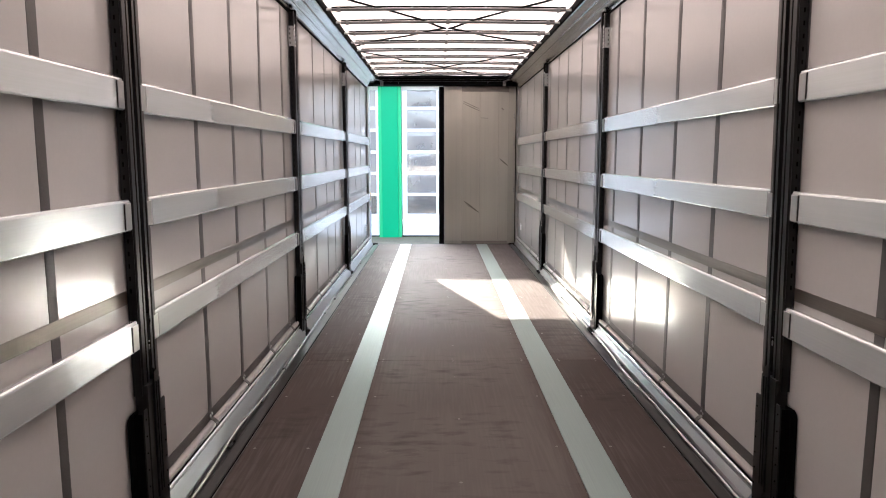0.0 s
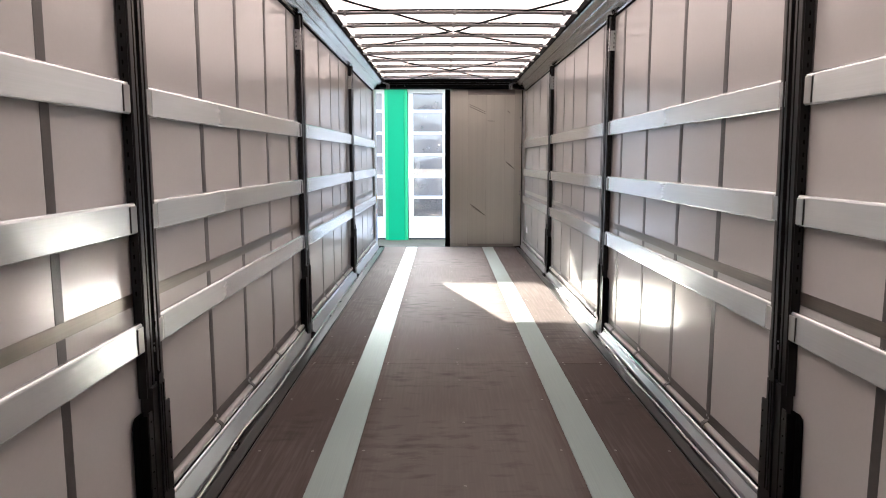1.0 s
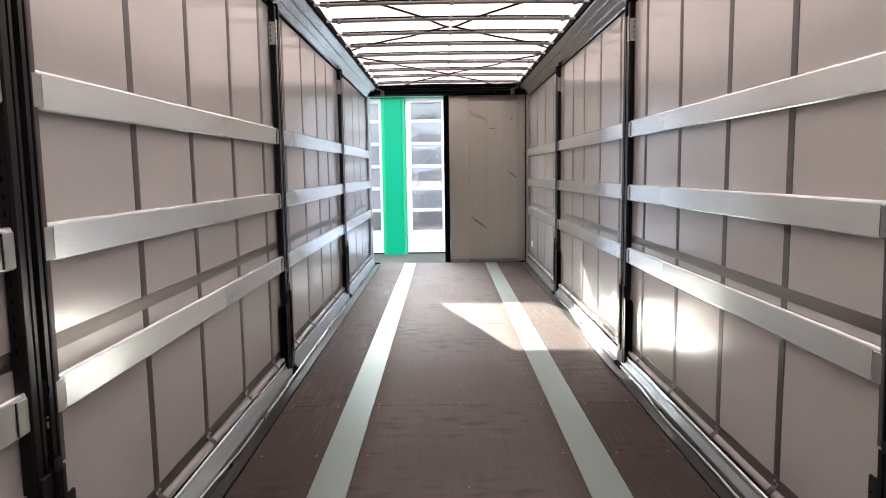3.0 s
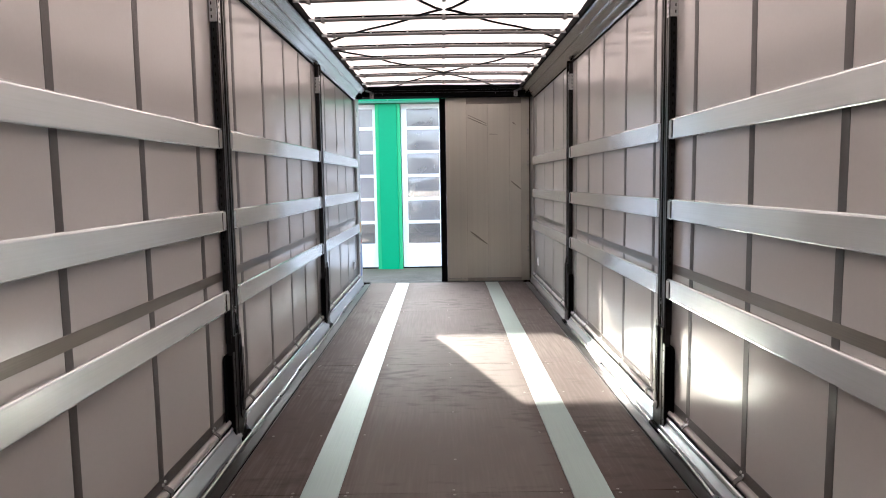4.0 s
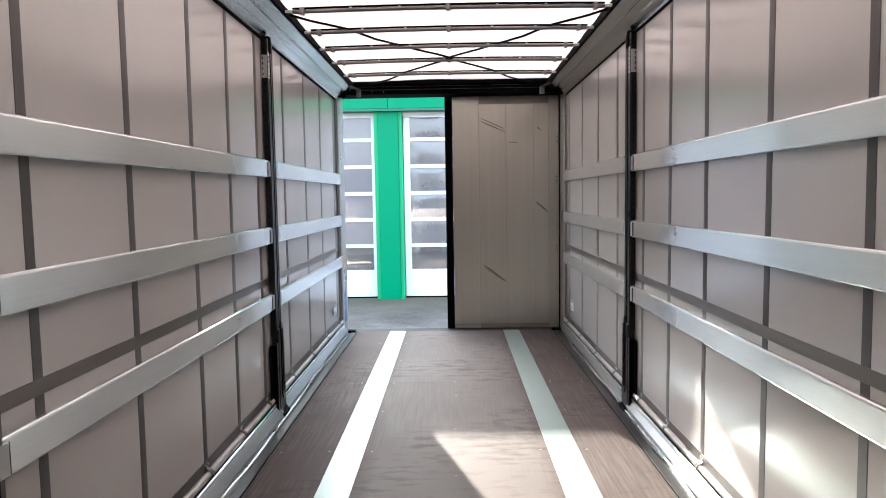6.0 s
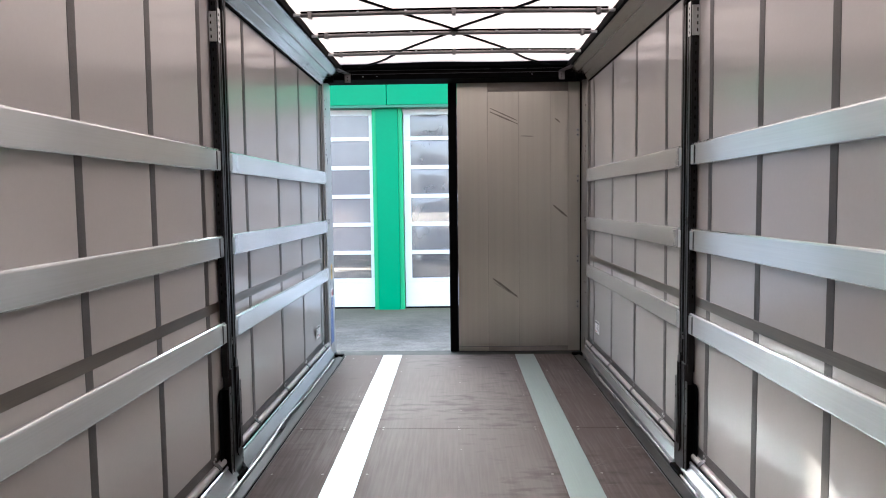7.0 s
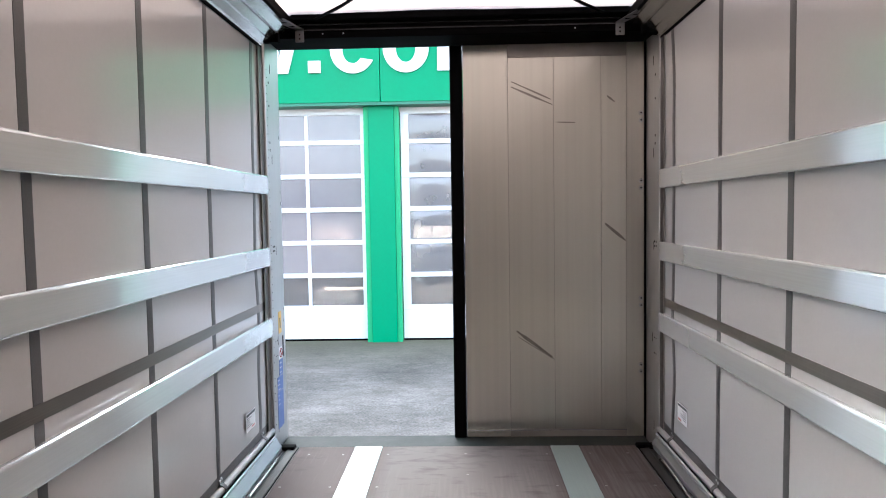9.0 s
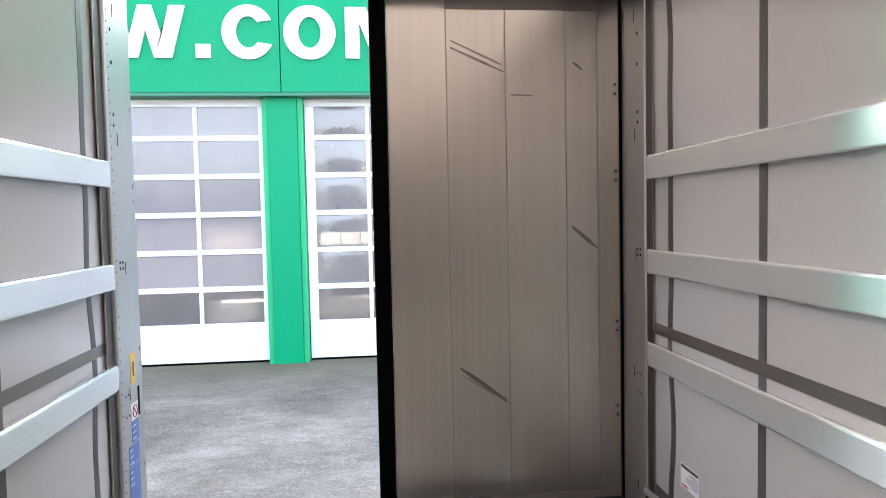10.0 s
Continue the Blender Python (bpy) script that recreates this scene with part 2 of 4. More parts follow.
def ground_material():
    """Worn grey yard paving, damp and dusty in patches."""
    m = mat("yard_asphalt", (0.118, 0.108, 0.092), 0.85, 0.0, 0.32, 34, 0.8, (1, 1.6, 1), 0.5, 0.1, tint=(0.255, 0.228, 0.198), spec=0.25)
    n, k = m.node_tree.nodes, m.node_tree.links
    b = n["Principled BSDF"]
    geo = n.new("ShaderNodeNewGeometry")
    mp = n.new("ShaderNodeMapping")
    mp.inputs["Scale"].default_value = (0.8, 1.25, 1)
    k.new(geo.outputs["Position"], mp.inputs["Vector"])
    patch = n.new("ShaderNodeTexNoise")
    patch.inputs["Scale"].default_value, patch.inputs["Detail"].default_value, patch.inputs["Roughness"].default_value = 1.1, 12, 0.78
    k.new(mp.outputs["Vector"], patch.inputs["Vector"])
    rng = n.new("ShaderNodeMapRange")
    rng.inputs["From Min"].default_value, rng.inputs["From Max"].default_value = 0.38, 0.62
    k.new(patch.outputs["Fac"], rng.inputs["Value"])
    mix = n.new("ShaderNodeMix")
    mix.data_type, mix.blend_type = "RGBA", "MULTIPLY"
    mix.inputs["Factor"].default_value = 1.0
    old = b.inputs["Base Color"].links[0].from_socket
    tone = n.new("ShaderNodeMix")
    tone.data_type = "RGBA"
    tone.inputs["A"].default_value, tone.inputs["B"].default_value = (0.62, 0.61, 0.57, 1), (1.12, 1.11, 1.10, 1)
    k.new(rng.outputs["Result"], tone.inputs["Factor"])
    k.new(old, mix.inputs["A"])
    k.new(tone.outputs["Result"], mix.inputs["B"])
    # thin dark cracks and tyre scars, mostly across the drive
    crack_map = n.new("ShaderNodeMapping")
    crack_map.inputs["Scale"].default_value = (0.55, 2.6, 1)
    k.new(geo.outputs["Position"], crack_map.inputs["Vector"])
    ridge = n.new("ShaderNodeTexNoise")
    ridge.inputs["Scale"].default_value, ridge.inputs["Detail"].default_value, ridge.inputs["Roughness"].default_value = 1.7, 8, 0.72
    k.new(crack_map.outputs["Vector"], ridge.inputs["Vector"])
    off = n.new("ShaderNodeMath")
    off.operation = "SUBTRACT"
    off.inputs[1].default_value = 0.5
    k.new(ridge.outputs["Fac"], off.inputs[0])
    mag = n.new("ShaderNodeMath")
    mag.operation = "ABSOLUTE"
    k.new(off.outputs[0], mag.inputs[0])
    line = n.new("ShaderNodeMapRange")
    line.inputs["From Max"].default_value = 0.016
    line.inputs["To Min"].default_value, line.inputs["To Max"].default_value = 0.85, 0.0
    k.new(mag.outputs[0], line.inputs["Value"])
    gap = n.new("ShaderNodeMath")
    gap.operation = "MULTIPLY"
    k.new(line.outputs["Result"], gap.inputs[0])
    k.new(patch.outputs["Fac"], gap.inputs[1])
    dark = n.new("ShaderNodeMix")
    dark.data_type = "RGBA"
    dark.inputs["B"].default_value = (0.045, 0.045, 0.035, 1)
    k.new(mix.outputs["Result"], dark.inputs["A"])
    k.new(gap.outputs[0], dark.inputs["Factor"])
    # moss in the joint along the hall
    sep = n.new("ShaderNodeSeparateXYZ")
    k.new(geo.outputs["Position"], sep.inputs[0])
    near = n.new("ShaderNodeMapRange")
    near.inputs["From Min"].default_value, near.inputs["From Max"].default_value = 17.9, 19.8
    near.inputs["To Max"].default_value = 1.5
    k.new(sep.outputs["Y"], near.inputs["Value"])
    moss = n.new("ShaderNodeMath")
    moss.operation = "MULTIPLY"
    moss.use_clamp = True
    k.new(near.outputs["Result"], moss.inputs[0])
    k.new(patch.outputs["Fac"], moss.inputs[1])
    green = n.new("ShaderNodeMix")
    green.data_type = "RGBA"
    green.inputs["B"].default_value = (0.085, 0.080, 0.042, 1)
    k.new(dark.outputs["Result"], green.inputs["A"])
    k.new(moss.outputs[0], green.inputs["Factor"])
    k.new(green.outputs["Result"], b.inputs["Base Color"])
    return m


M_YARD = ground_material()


def pane_material(name, base, warp):
    m = mat(name, base, 0.06, 0.0, 0.15, 3, 1.3, (1, 1, 1), 0.0, 0.03, spec=1.0, per_piece=0.6, coat=0.6)
    n, k = m.node_tree.nodes, m.node_tree.links
    if warp:
        geo = n.new("ShaderNodeNewGeometry")
        noi = n.new("ShaderNodeTexNoise")
        noi.inputs["Scale"].default_value, noi.inputs["Detail"].default_value = 2.6, 1
        k.new(geo.outputs["Position"], noi.inputs["Vector"])
        bp = n.new("ShaderNodeBump")
        bp.inputs["Strength"].default_value, bp.inputs["Distance"].default_value = 0.5, warp
        k.new(noi.outputs["Fac"], bp.inputs["Height"])
        k.new(bp.outputs["Normal"], n["Principled BSDF"].inputs["Normal"])
        clear = n.new("ShaderNodeBsdfTransparent")
        clear.inputs["Color"].default_value = (0.84, 0.80, 0.76, 1)
    else:
        clear = n.new("ShaderNodeBsdfRefraction")
        clear.inputs["Color"].default_value = (0.70, 0.62, 0.56, 1)
        clear.inputs["Roughness"].default_value, clear.inputs["IOR"].default_value = 0.20, 1.45
    both = n.new("ShaderNodeMixShader")
    both.inputs["Fac"].default_value = 0.45 if warp else 0.42
    k.new(n["Principled BSDF"].outputs[0], both.inputs[1])
    k.new(clear.outputs[0], both.inputs[2])
    k.new(both.outputs[0], n["Material Output"].inputs["Surface"])
    return m


M_PANE = pane_material("acrylic_pane", (0.34, 0.315, 0.325), 0.0)
M_PANEW = pane_material("warped_acrylic_pane", (0.30, 0.285, 0.28), 0.045)
# lowest clear panes: base darkened to paint in the dim hall and reflections
M_PANE_SHADED = pane_material("shaded_lowest_pane", (0.17, 0.16, 0.155), 0.03)

# ---------------------------------------------------------------- mesh helpers


def box(bm, x0, x1, y0, y1, z0, z1, bevel=0.0, seg=1):
    vs = bmesh.ops.create_cube(bm, size=1, matrix=Matrix.Translation(((x0 + x1) / 2, (y0 + y1) / 2, (z0 + z1) / 2)) @ Matrix.Diagonal((abs(x1 - x0), abs(y1 - y0), abs(z1 - z0), 1)))["verts"]
    if bevel:
        es = list({e for v in vs for e in v.link_edges})
        bmesh.ops.bevel(bm, geom=es, offset=bevel, segments=seg, affect="EDGES", profile=0.6)
    return bm


def prism(bm, outline, y0, y1):
    """A closed outline in x and z, drawn out along y."""
    a = [bm.verts.new((x, y0, z)) for x, z in outline]
    b = [bm.verts.new((x, y1, z)) for x, z in outline]
    n = len(outline)
    for i in range(n):
        bm.faces.new((a[i], a[(i + 1) % n], b[(i + 1) % n], b[i]))
    bm.faces.new(a)
    bm.faces.new(b[::-1])
    return bm


def plate(bm, outline, x0, x1):
    """A closed outline in y and z, drawn out along x."""
    a = [bm.verts.new((x0, y, z)) for y, z in outline]
    b = [bm.verts.new((x1, y, z)) for y, z in outline]
    n = len(outline)
    for i in range(n):
        bm.faces.new((a[i], a[(i + 1) % n], b[(i + 1) % n], b[i]))
    bm.faces.new(a)
    bm.faces.new(b[::-1])
    return bm


def disc(bm, centre, axis, r, depth, n=10):
    turn = Vector(axis).to_track_quat("Z", "Y").to_matrix().to_4x4()
    bmesh.ops.create_cone(bm, cap_ends=True, segments=n, radius1=r, radius2=r * 0.85, depth=depth, matrix=Matrix.Translation(centre) @ turn)
    return bm


def tube(bm, pts, r, n=8, flat=1.0):
    """A round or flattened rod along points."""
    pts = [Vector(p) for p in pts]
    rings = []
    for i, p in enumerate(pts):
        d = (pts[min(i + 1, len(pts) - 1)] - pts[max(i - 1, 0)]).normalized()
        side = d.cross(Vector((0, 0, 1)))
        side = side.normalized() if side.length > 1e-4 else Vector((1, 0, 0))
        up = side.cross(d).normalized()
        rings.append([bm.verts.new(p + side * (r * math.cos(a)) + up * (r * flat * math.sin(a))) for a in [2 * math.pi * j / n for j in range(n)]])
    for a, b in zip(rings, rings[1:]):
        for j in range(n):
            bm.faces.new((a[j], a[(j + 1) % n], b[(j + 1) % n], b[j]))
    bm.faces.new(rings[0][::-1])
    bm.faces.new(rings[-1])
    return bm


def mesh_of(name, bm, material, smooth=False):
    bmesh.ops.recalc_face_normals(bm, faces=bm.faces)
    me = bpy.data.meshes.new(name)
    bm.to_mesh(me)
    bm.free()
    me.materials.append(material)
    if smooth:
        for p in me.polygons:
            p.use_smooth = True
    return me


def part(name, bm, material, parent, label="", smooth=False):
    ob = new(name, mesh_of(name, bm, material, smooth))
    ob.parent = parent
    if label:
        tagged(ob, label)
    return ob


def thing(name, at, label, category, group="", kind=""):
    ob = new(name)
    ob.location = at
    ob.empty_display_size = 0.1
    return tagged(ob, label, category, group, kind)


def solid(name, bm, material, label, category, kind="", group="", smooth=False):
    return tagged(new(name, mesh_of(name, bm, material, smooth)), label, category, group, kind)


def bmn():
    return bmesh.new()


# ---------------------------------------------------------------- measures of the load space
REAR, FRONT = 12.10, -1.40            # end of the floor, front wall
POSTS = {-1: [0.29, 3.247, 6.197, 9.150], 1: [0.33, 3.298, 6.248, 9.186]}      # near faces of the side posts, by side
PW = 0.125                            # width of a post's face
LATH_H, LATH_X = 0.114, 1.206         # height, inner face
BELT_Z = 0.936                        # height of the horizontal belt
CURT_X = {-1: 1.2445, 1: 1.2385}      # plane of each side curtain
RAIL_Z = 2.56                         # underside of the roof rails
STRAPS = {-1: [-0.7, -0.02, 0.68, 1.37, 2.08, 2.780, 3.33, 4.073, 4.662, 5.305, 5.940, 6.582, 7.226, 7.889, 8.444, 9.002, 9.712, 10.434, 11.129, 11.856],
          1: [-0.7, -0.02, 0.68, 1.37, 2.08, 2.79, 3.34, 4.080, 4.667, 5.315, 5.967, 6.609, 7.257, 7.917, 8.467, 9.014, 9.701, 10.377, 11.083, 11.795]}

# ---------------------------------------------------------------- ground outside
bm = bmn()
ROWS_Y = [-600, -60, -8, 13.4, 15.5, 17.8, 19.8, 60, 900]
ROWS_Z = [-1.15, -1.15, -1.15, -1.13, -1.0, -0.89, -0.787, -0.787, -0.787]
COLS = [-700, -40, -8, -3, 0, 3, 8, 40, 700]
grid = [[bm.verts.new((x, y, z)) for x in COLS] for y, z in zip(ROWS_Y, ROWS_Z)]
for a, b in zip(grid, grid[1:]):
    for i in range(len(COLS) - 1):
        bm.faces.new((a[i], a[i + 1], b[i + 1], b[i]))
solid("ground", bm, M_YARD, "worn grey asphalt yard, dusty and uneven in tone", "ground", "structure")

# ---------------------------------------------------------------- floor base, side rails, front wall
floor = solid("floor", box(bmn(), -1.20, 1.20, FRONT, REAR - 0.004, -0.12, -0.036), M_BLACK, "trailer floor of brown film-faced plywood with metal strips", "floor", "structure")
solid("wall_front", box(bmn(), -1.30, 1.30, FRONT - 0.06, FRONT, -0.12, 2.80), M_FRONT, "plain grey front wall of the trailer", "wall", "structure")

EDGE = {-1: 1.068, 1: 1.092}          # edge of the plywood
for s in (-1, 1):
    e = EDGE[s]
    c = e + 0.080                     # gutter where the cord lies
    rail = thing("side_rail", (0, 0, 0), "dark galvanised steel side rail beside the plywood floor", "side rail", "side rails", "structure")
    bm = prism(bmn(), [(s * (e + 0.010), -0.10), (s * (e + 0.010), -0.004), (s * (e + 0.014), 0.001), (s * (c - 0.020), 0.006), (s * (c - 0.012), 0.004), (s * (c - 0.008), -0.004),
                       (s * (c + 0.012), -0.004), (s * (c + 0.016), 0.004), (s * (c + 0.024), 0.004), (s * 1.30, -0.006), (s * 1.30, -0.10)], FRONT, REAR - 0.02)
    part("rail_profile", bm, M_RAIL, rail)
    # thin rubbing edge along the floor
    part("edge_strip", prism(bmn(), [(s * (e + 0.001), -0.03), (s * (e + 0.001), 0.0005), (s * (e + 0.0085), 0.0005), (s * (e + 0.0085), -0.03)], FRONT, REAR - 0.02), M_BLACK, rail)
    part("bright_lip", prism(bmn(), [(s * (e - 0.0012), -0.03), (s * (e - 0.0012), 0.0018), (s * (e + 0.0006), 0.0018), (s * (e + 0.0006), -0.03)], FRONT, REAR - 0.02), M_BOW, rail)
    for y in POSTS[s]:
        for d, w in ((0.78, 0.09), (1.42, 0.07), (2.05, 0.09), (2.62, 0.07)):
            part("anchor_eye", box(bmn(), s * (c - 0.012), s * (c + 0.013), y + d, y + d + w, 0.004, 0.018, 0.004), M_POST, rail)

    # low side board behind the rail, one length for each bay
    ends = [FRONT] + [p + 0.03 for p in POSTS[s]] + [REAR - 0.05]
    for a, b in zip(ends, ends[1:]):
        board = thing("side_board", (0, 0, 0), "low blue-grey aluminium side board below the curtain", "side board", "side boards")
        lo = c + 0.020
        foot, brow = ([(lo - 0.007, 0.005), (lo - 0.007, 0.033)], (1.2100, 0.0655)) if s > 0 else ([(lo, 0.005), (lo + 0.004, 0.020)], (1.206, 0.070))
        bm = prism(bmn(), [(s * x, z) for x, z in foot] + [(s * brow[0], brow[1]), (s * 1.211, 0.0755), (s * 1.232, 0.0755), (s * 1.234, 0.066), (s * 1.215, 0.005)], a + PW, b)
        part("board", bm, M_PLANK, board)
        part("top_bead", prism(bmn(), [(s * 1.2085, 0.076), (s * 1.2070, 0.081), (s * 1.2085, 0.091), (s * 1.214, 0.0955), (s * 1.226, 0.0955), (s * 1.228, 0.076)], a + PW, b), M_LATH, board)
        part("seam_lip", prism(bmn(), [(s * 1.2145, 0.0960), (s * 1.2150, 0.0985), (s * 1.2235, 0.0985), (s * 1.2240, 0.0960)], a + PW, b), M_RUBBER, board)

    # steel cord lying loose in the rail
    cord = bmn()
    pts = []
    for i in range(190):
        y = FRONT + 0.3 + i * 0.0684
        near = min(abs(y - p) for p in POSTS[s] + [REAR])
        sway = 0.010 * math.sin(y * 2.1 + s) + 0.006 * math.sin(y * 5.3 + 2 * s)
        pts.append((s * (c + sway * min(1, near)), y, 0.0125 + 0.004 * math.sin(y * 3.3)))
    tube(cord, pts, 0.0068, 8)
    solid("closing_cord", cord, M_CORD, "thin shiny plastic-coated cord along the side rail", "cord", "", "closing cords", True)

# ---------------------------------------------------------------- curtains


def curtain(s):
    c = thing("side_curtain", (0, 0, 0), "closed light grey tarpaulin side curtain with dark webbing straps", "curtain", "side curtains")
    rnd = random.Random(11 + s)
    ph = [rnd.uniform(0, 6.28) for _ in range(6)]

    def face(y, z):
        """Distance of the cloth from the middle of the trailer: a little wavy."""
        w = 0.0018 * math.sin(y * 1.9 + ph[0]) + 0.0012 * math.sin(y * 4.3 + ph[1] + z) + 0.0012 * math.sin(z * 2.6 + ph[2]) + 0.001
        low = max(0.0, 0.25 - z) * 0.01
        return CURT_X[s] + w * min(1, max(0.0, (2.5 - z)) * 2) + low

    bm = bmn()
    ny, nz = 150, 18
    y0, y1, z0, z1 = FRONT, REAR - 0.02, 0.02, RAIL_Z + 0.05
    rows = [[bm.verts.new((s * face(y0 + (y1 - y0) * i / ny, z0 + (z1 - z0) * j / nz), y0 + (y1 - y0) * i / ny, z0 + (z1 - z0) * j / nz)) for i in range(ny + 1)] for j in range(nz + 1)]
    back = [[bm.verts.new((v.co.x + s * 0.003, v.co.y, v.co.z)) for v in r] for r in rows]
    for g in (rows, back):
        for a, b in zip(g, g[1:]):
            for i in range(ny):
                bm.faces.new((a[i], a[i + 1], b[i + 1], b[i]))
    part("cloth", bm, M_PVC, c, "", True)

    def ribbon(pts, across, thick=0.0016):
        """A flat band: pts along it as (y, z), across it as a (dy, dz) half width."""
        b = bmn()
        up, dn = [], []
        for y, z in pts:
            for lst, k in ((up, 1), (dn, -1)):
                yy, zz = y + across[0] * k, z + across[1] * k
                lst.append(bm_pair(b, s, face(yy, zz), yy, zz, thick))
        for i in range(len(pts) - 1):
            (u0, v0), (u1, v1), (d0, e0), (d1, e1) = up[i], up[i + 1], dn[i], dn[i + 1]
            b.faces.new((u0, u1, d1, d0))
            b.faces.new((u0, u1, v1, v0))
            b.faces.new((d0, d1, e1, e0))
        return b

    def bm_pair(b, s, x, y, z, thick):
        return b.verts.new((s * (x - thick), y, z)), b.verts.new((s * (x + 0.001), y, z))

    for y in STRAPS[s]:
        lean = rnd.uniform(-0.006, 0.006)
        zs = [0.16 + (RAIL_Z - 0.14) * i / 40 for i in range(41)]
        wave = 0.022 if y > 11.7 else 0.0
        part("strap", ribbon([(y + lean * (z - 1) + wave * math.sin(z * 7.5 + ph[3]) * (0.4 + 0.6 * math.sin(z * 2.9 + ph[4])), z) for z in zs], (0.0235, 0)), M_STRAP, c)
    ys = [y0 + (y1 - y0) * i / 150 for i in range(151)]
    part("belt", ribbon([(y, BELT_Z) for y in ys], (0, 0.025), 0.0022), M_BELT, c)
    part("lower_belt", ribbon([(y, 0.163) for y in ys], (0, 0.025), 0.0024), M_STRAP, c)
    # rolled hem and the buckled strap ends
    bm = tube(bmn(), [(s * (1.2335 + 0.0012 * math.sin(i * 0.9)), y0 + 0.02 + (y1 - y0 - 0.04) * i / 90, 0.1195 + 0.0015 * math.sin(i * 0.7)) for i in range(91)], 0.0185, 10)
    part("hem", bm, M_HEM, c, "light grey rolled bottom hem", True)
    for y in STRAPS[s]:
        b = bmn()
        pts = [(s * 1.2365, y, 0.152), (s * 1.2200, y + 0.006, 0.138), (s * 1.2105, y + 0.015, 0.121), (s * 1.2120, y + 0.022, 0.106), (s * 1.2170, y + 0.026, 0.100)]
        lo = []
        for x, yy, z in pts:
            lo.append([b.verts.new((x, yy - 0.016, z)), b.verts.new((x, yy + 0.016, z)), b.verts.new((x + s * 0.004, yy + 0.016, z)), b.verts.new((x + s * 0.004, yy - 0.016, z))])
        for a, d in zip(lo, lo[1:]):
            for j in range(4):
                b.faces.new((a[j], a[(j + 1) % 4], d[(j + 1) % 4], d[j]))
        b.faces.new(lo[0])
        b.faces.new(lo[-1][::-1])
        buckle = part("strap_end", b, M_STRAP, c)
        for dy in (-0.011, 0.011):
            part("rivet", disc(bmn(), (s * 1.2365, y + dy, 0.164 + 0.006 * (dy > 0)), (-s, 0, 0), 0.0075, 0.006), M_GALV, buckle)
    # printed label near the rear end
    ly, lz = (11.546, 0.270) if s < 0 else (11.530, 0.290)
    lab = part("label", box(bmn(), s * 1.2335, s * 1.2350, ly, ly + 0.166, lz, lz + 0.105), M_LABEL, c, "small white printed label")
    part("heading_bar", box(bmn(), s * 1.2328, s * 1.2336, ly + 0.006, ly + 0.160, lz + 0.086, lz + 0.100), M_INK, lab)
    for i in range(5):
        part("text_bar", box(bmn(), s * 1.2328, s * 1.2336, ly + 0.012, ly + 0.012 + rnd.uniform(0.05, 0.10), lz + 0.072 - i * 0.012, lz + 0.0755 - i * 0.012), M_INK, lab)
    part("text_bar", box(bmn(), s * 1.2328, s * 1.2336, ly + 0.10, ly + 0.155, lz + 0.006, lz + 0.016), M_RED, lab)
    return c


curtain(-1)
curtain(1)

# ---------------------------------------------------------------- side posts


HOLE = mesh_of("punched_hole", box(bmn(), -0.003, 0.003, -0.0006, 0.0006, -0.008, 0.008), M_RUBBER)
HOLE_SIDE = mesh_of("slot", box(bmn(), -0.0006, 0.0006, -0.004, 0.004, -0.007, 0.007), M_RUBBER)


def pieces(name, mesh, spots, parent):
    """Alike small pieces of one part, on one mesh."""
    for at in spots:
        ob = new(name, mesh)
        ob.location = at
        ob.parent = parent


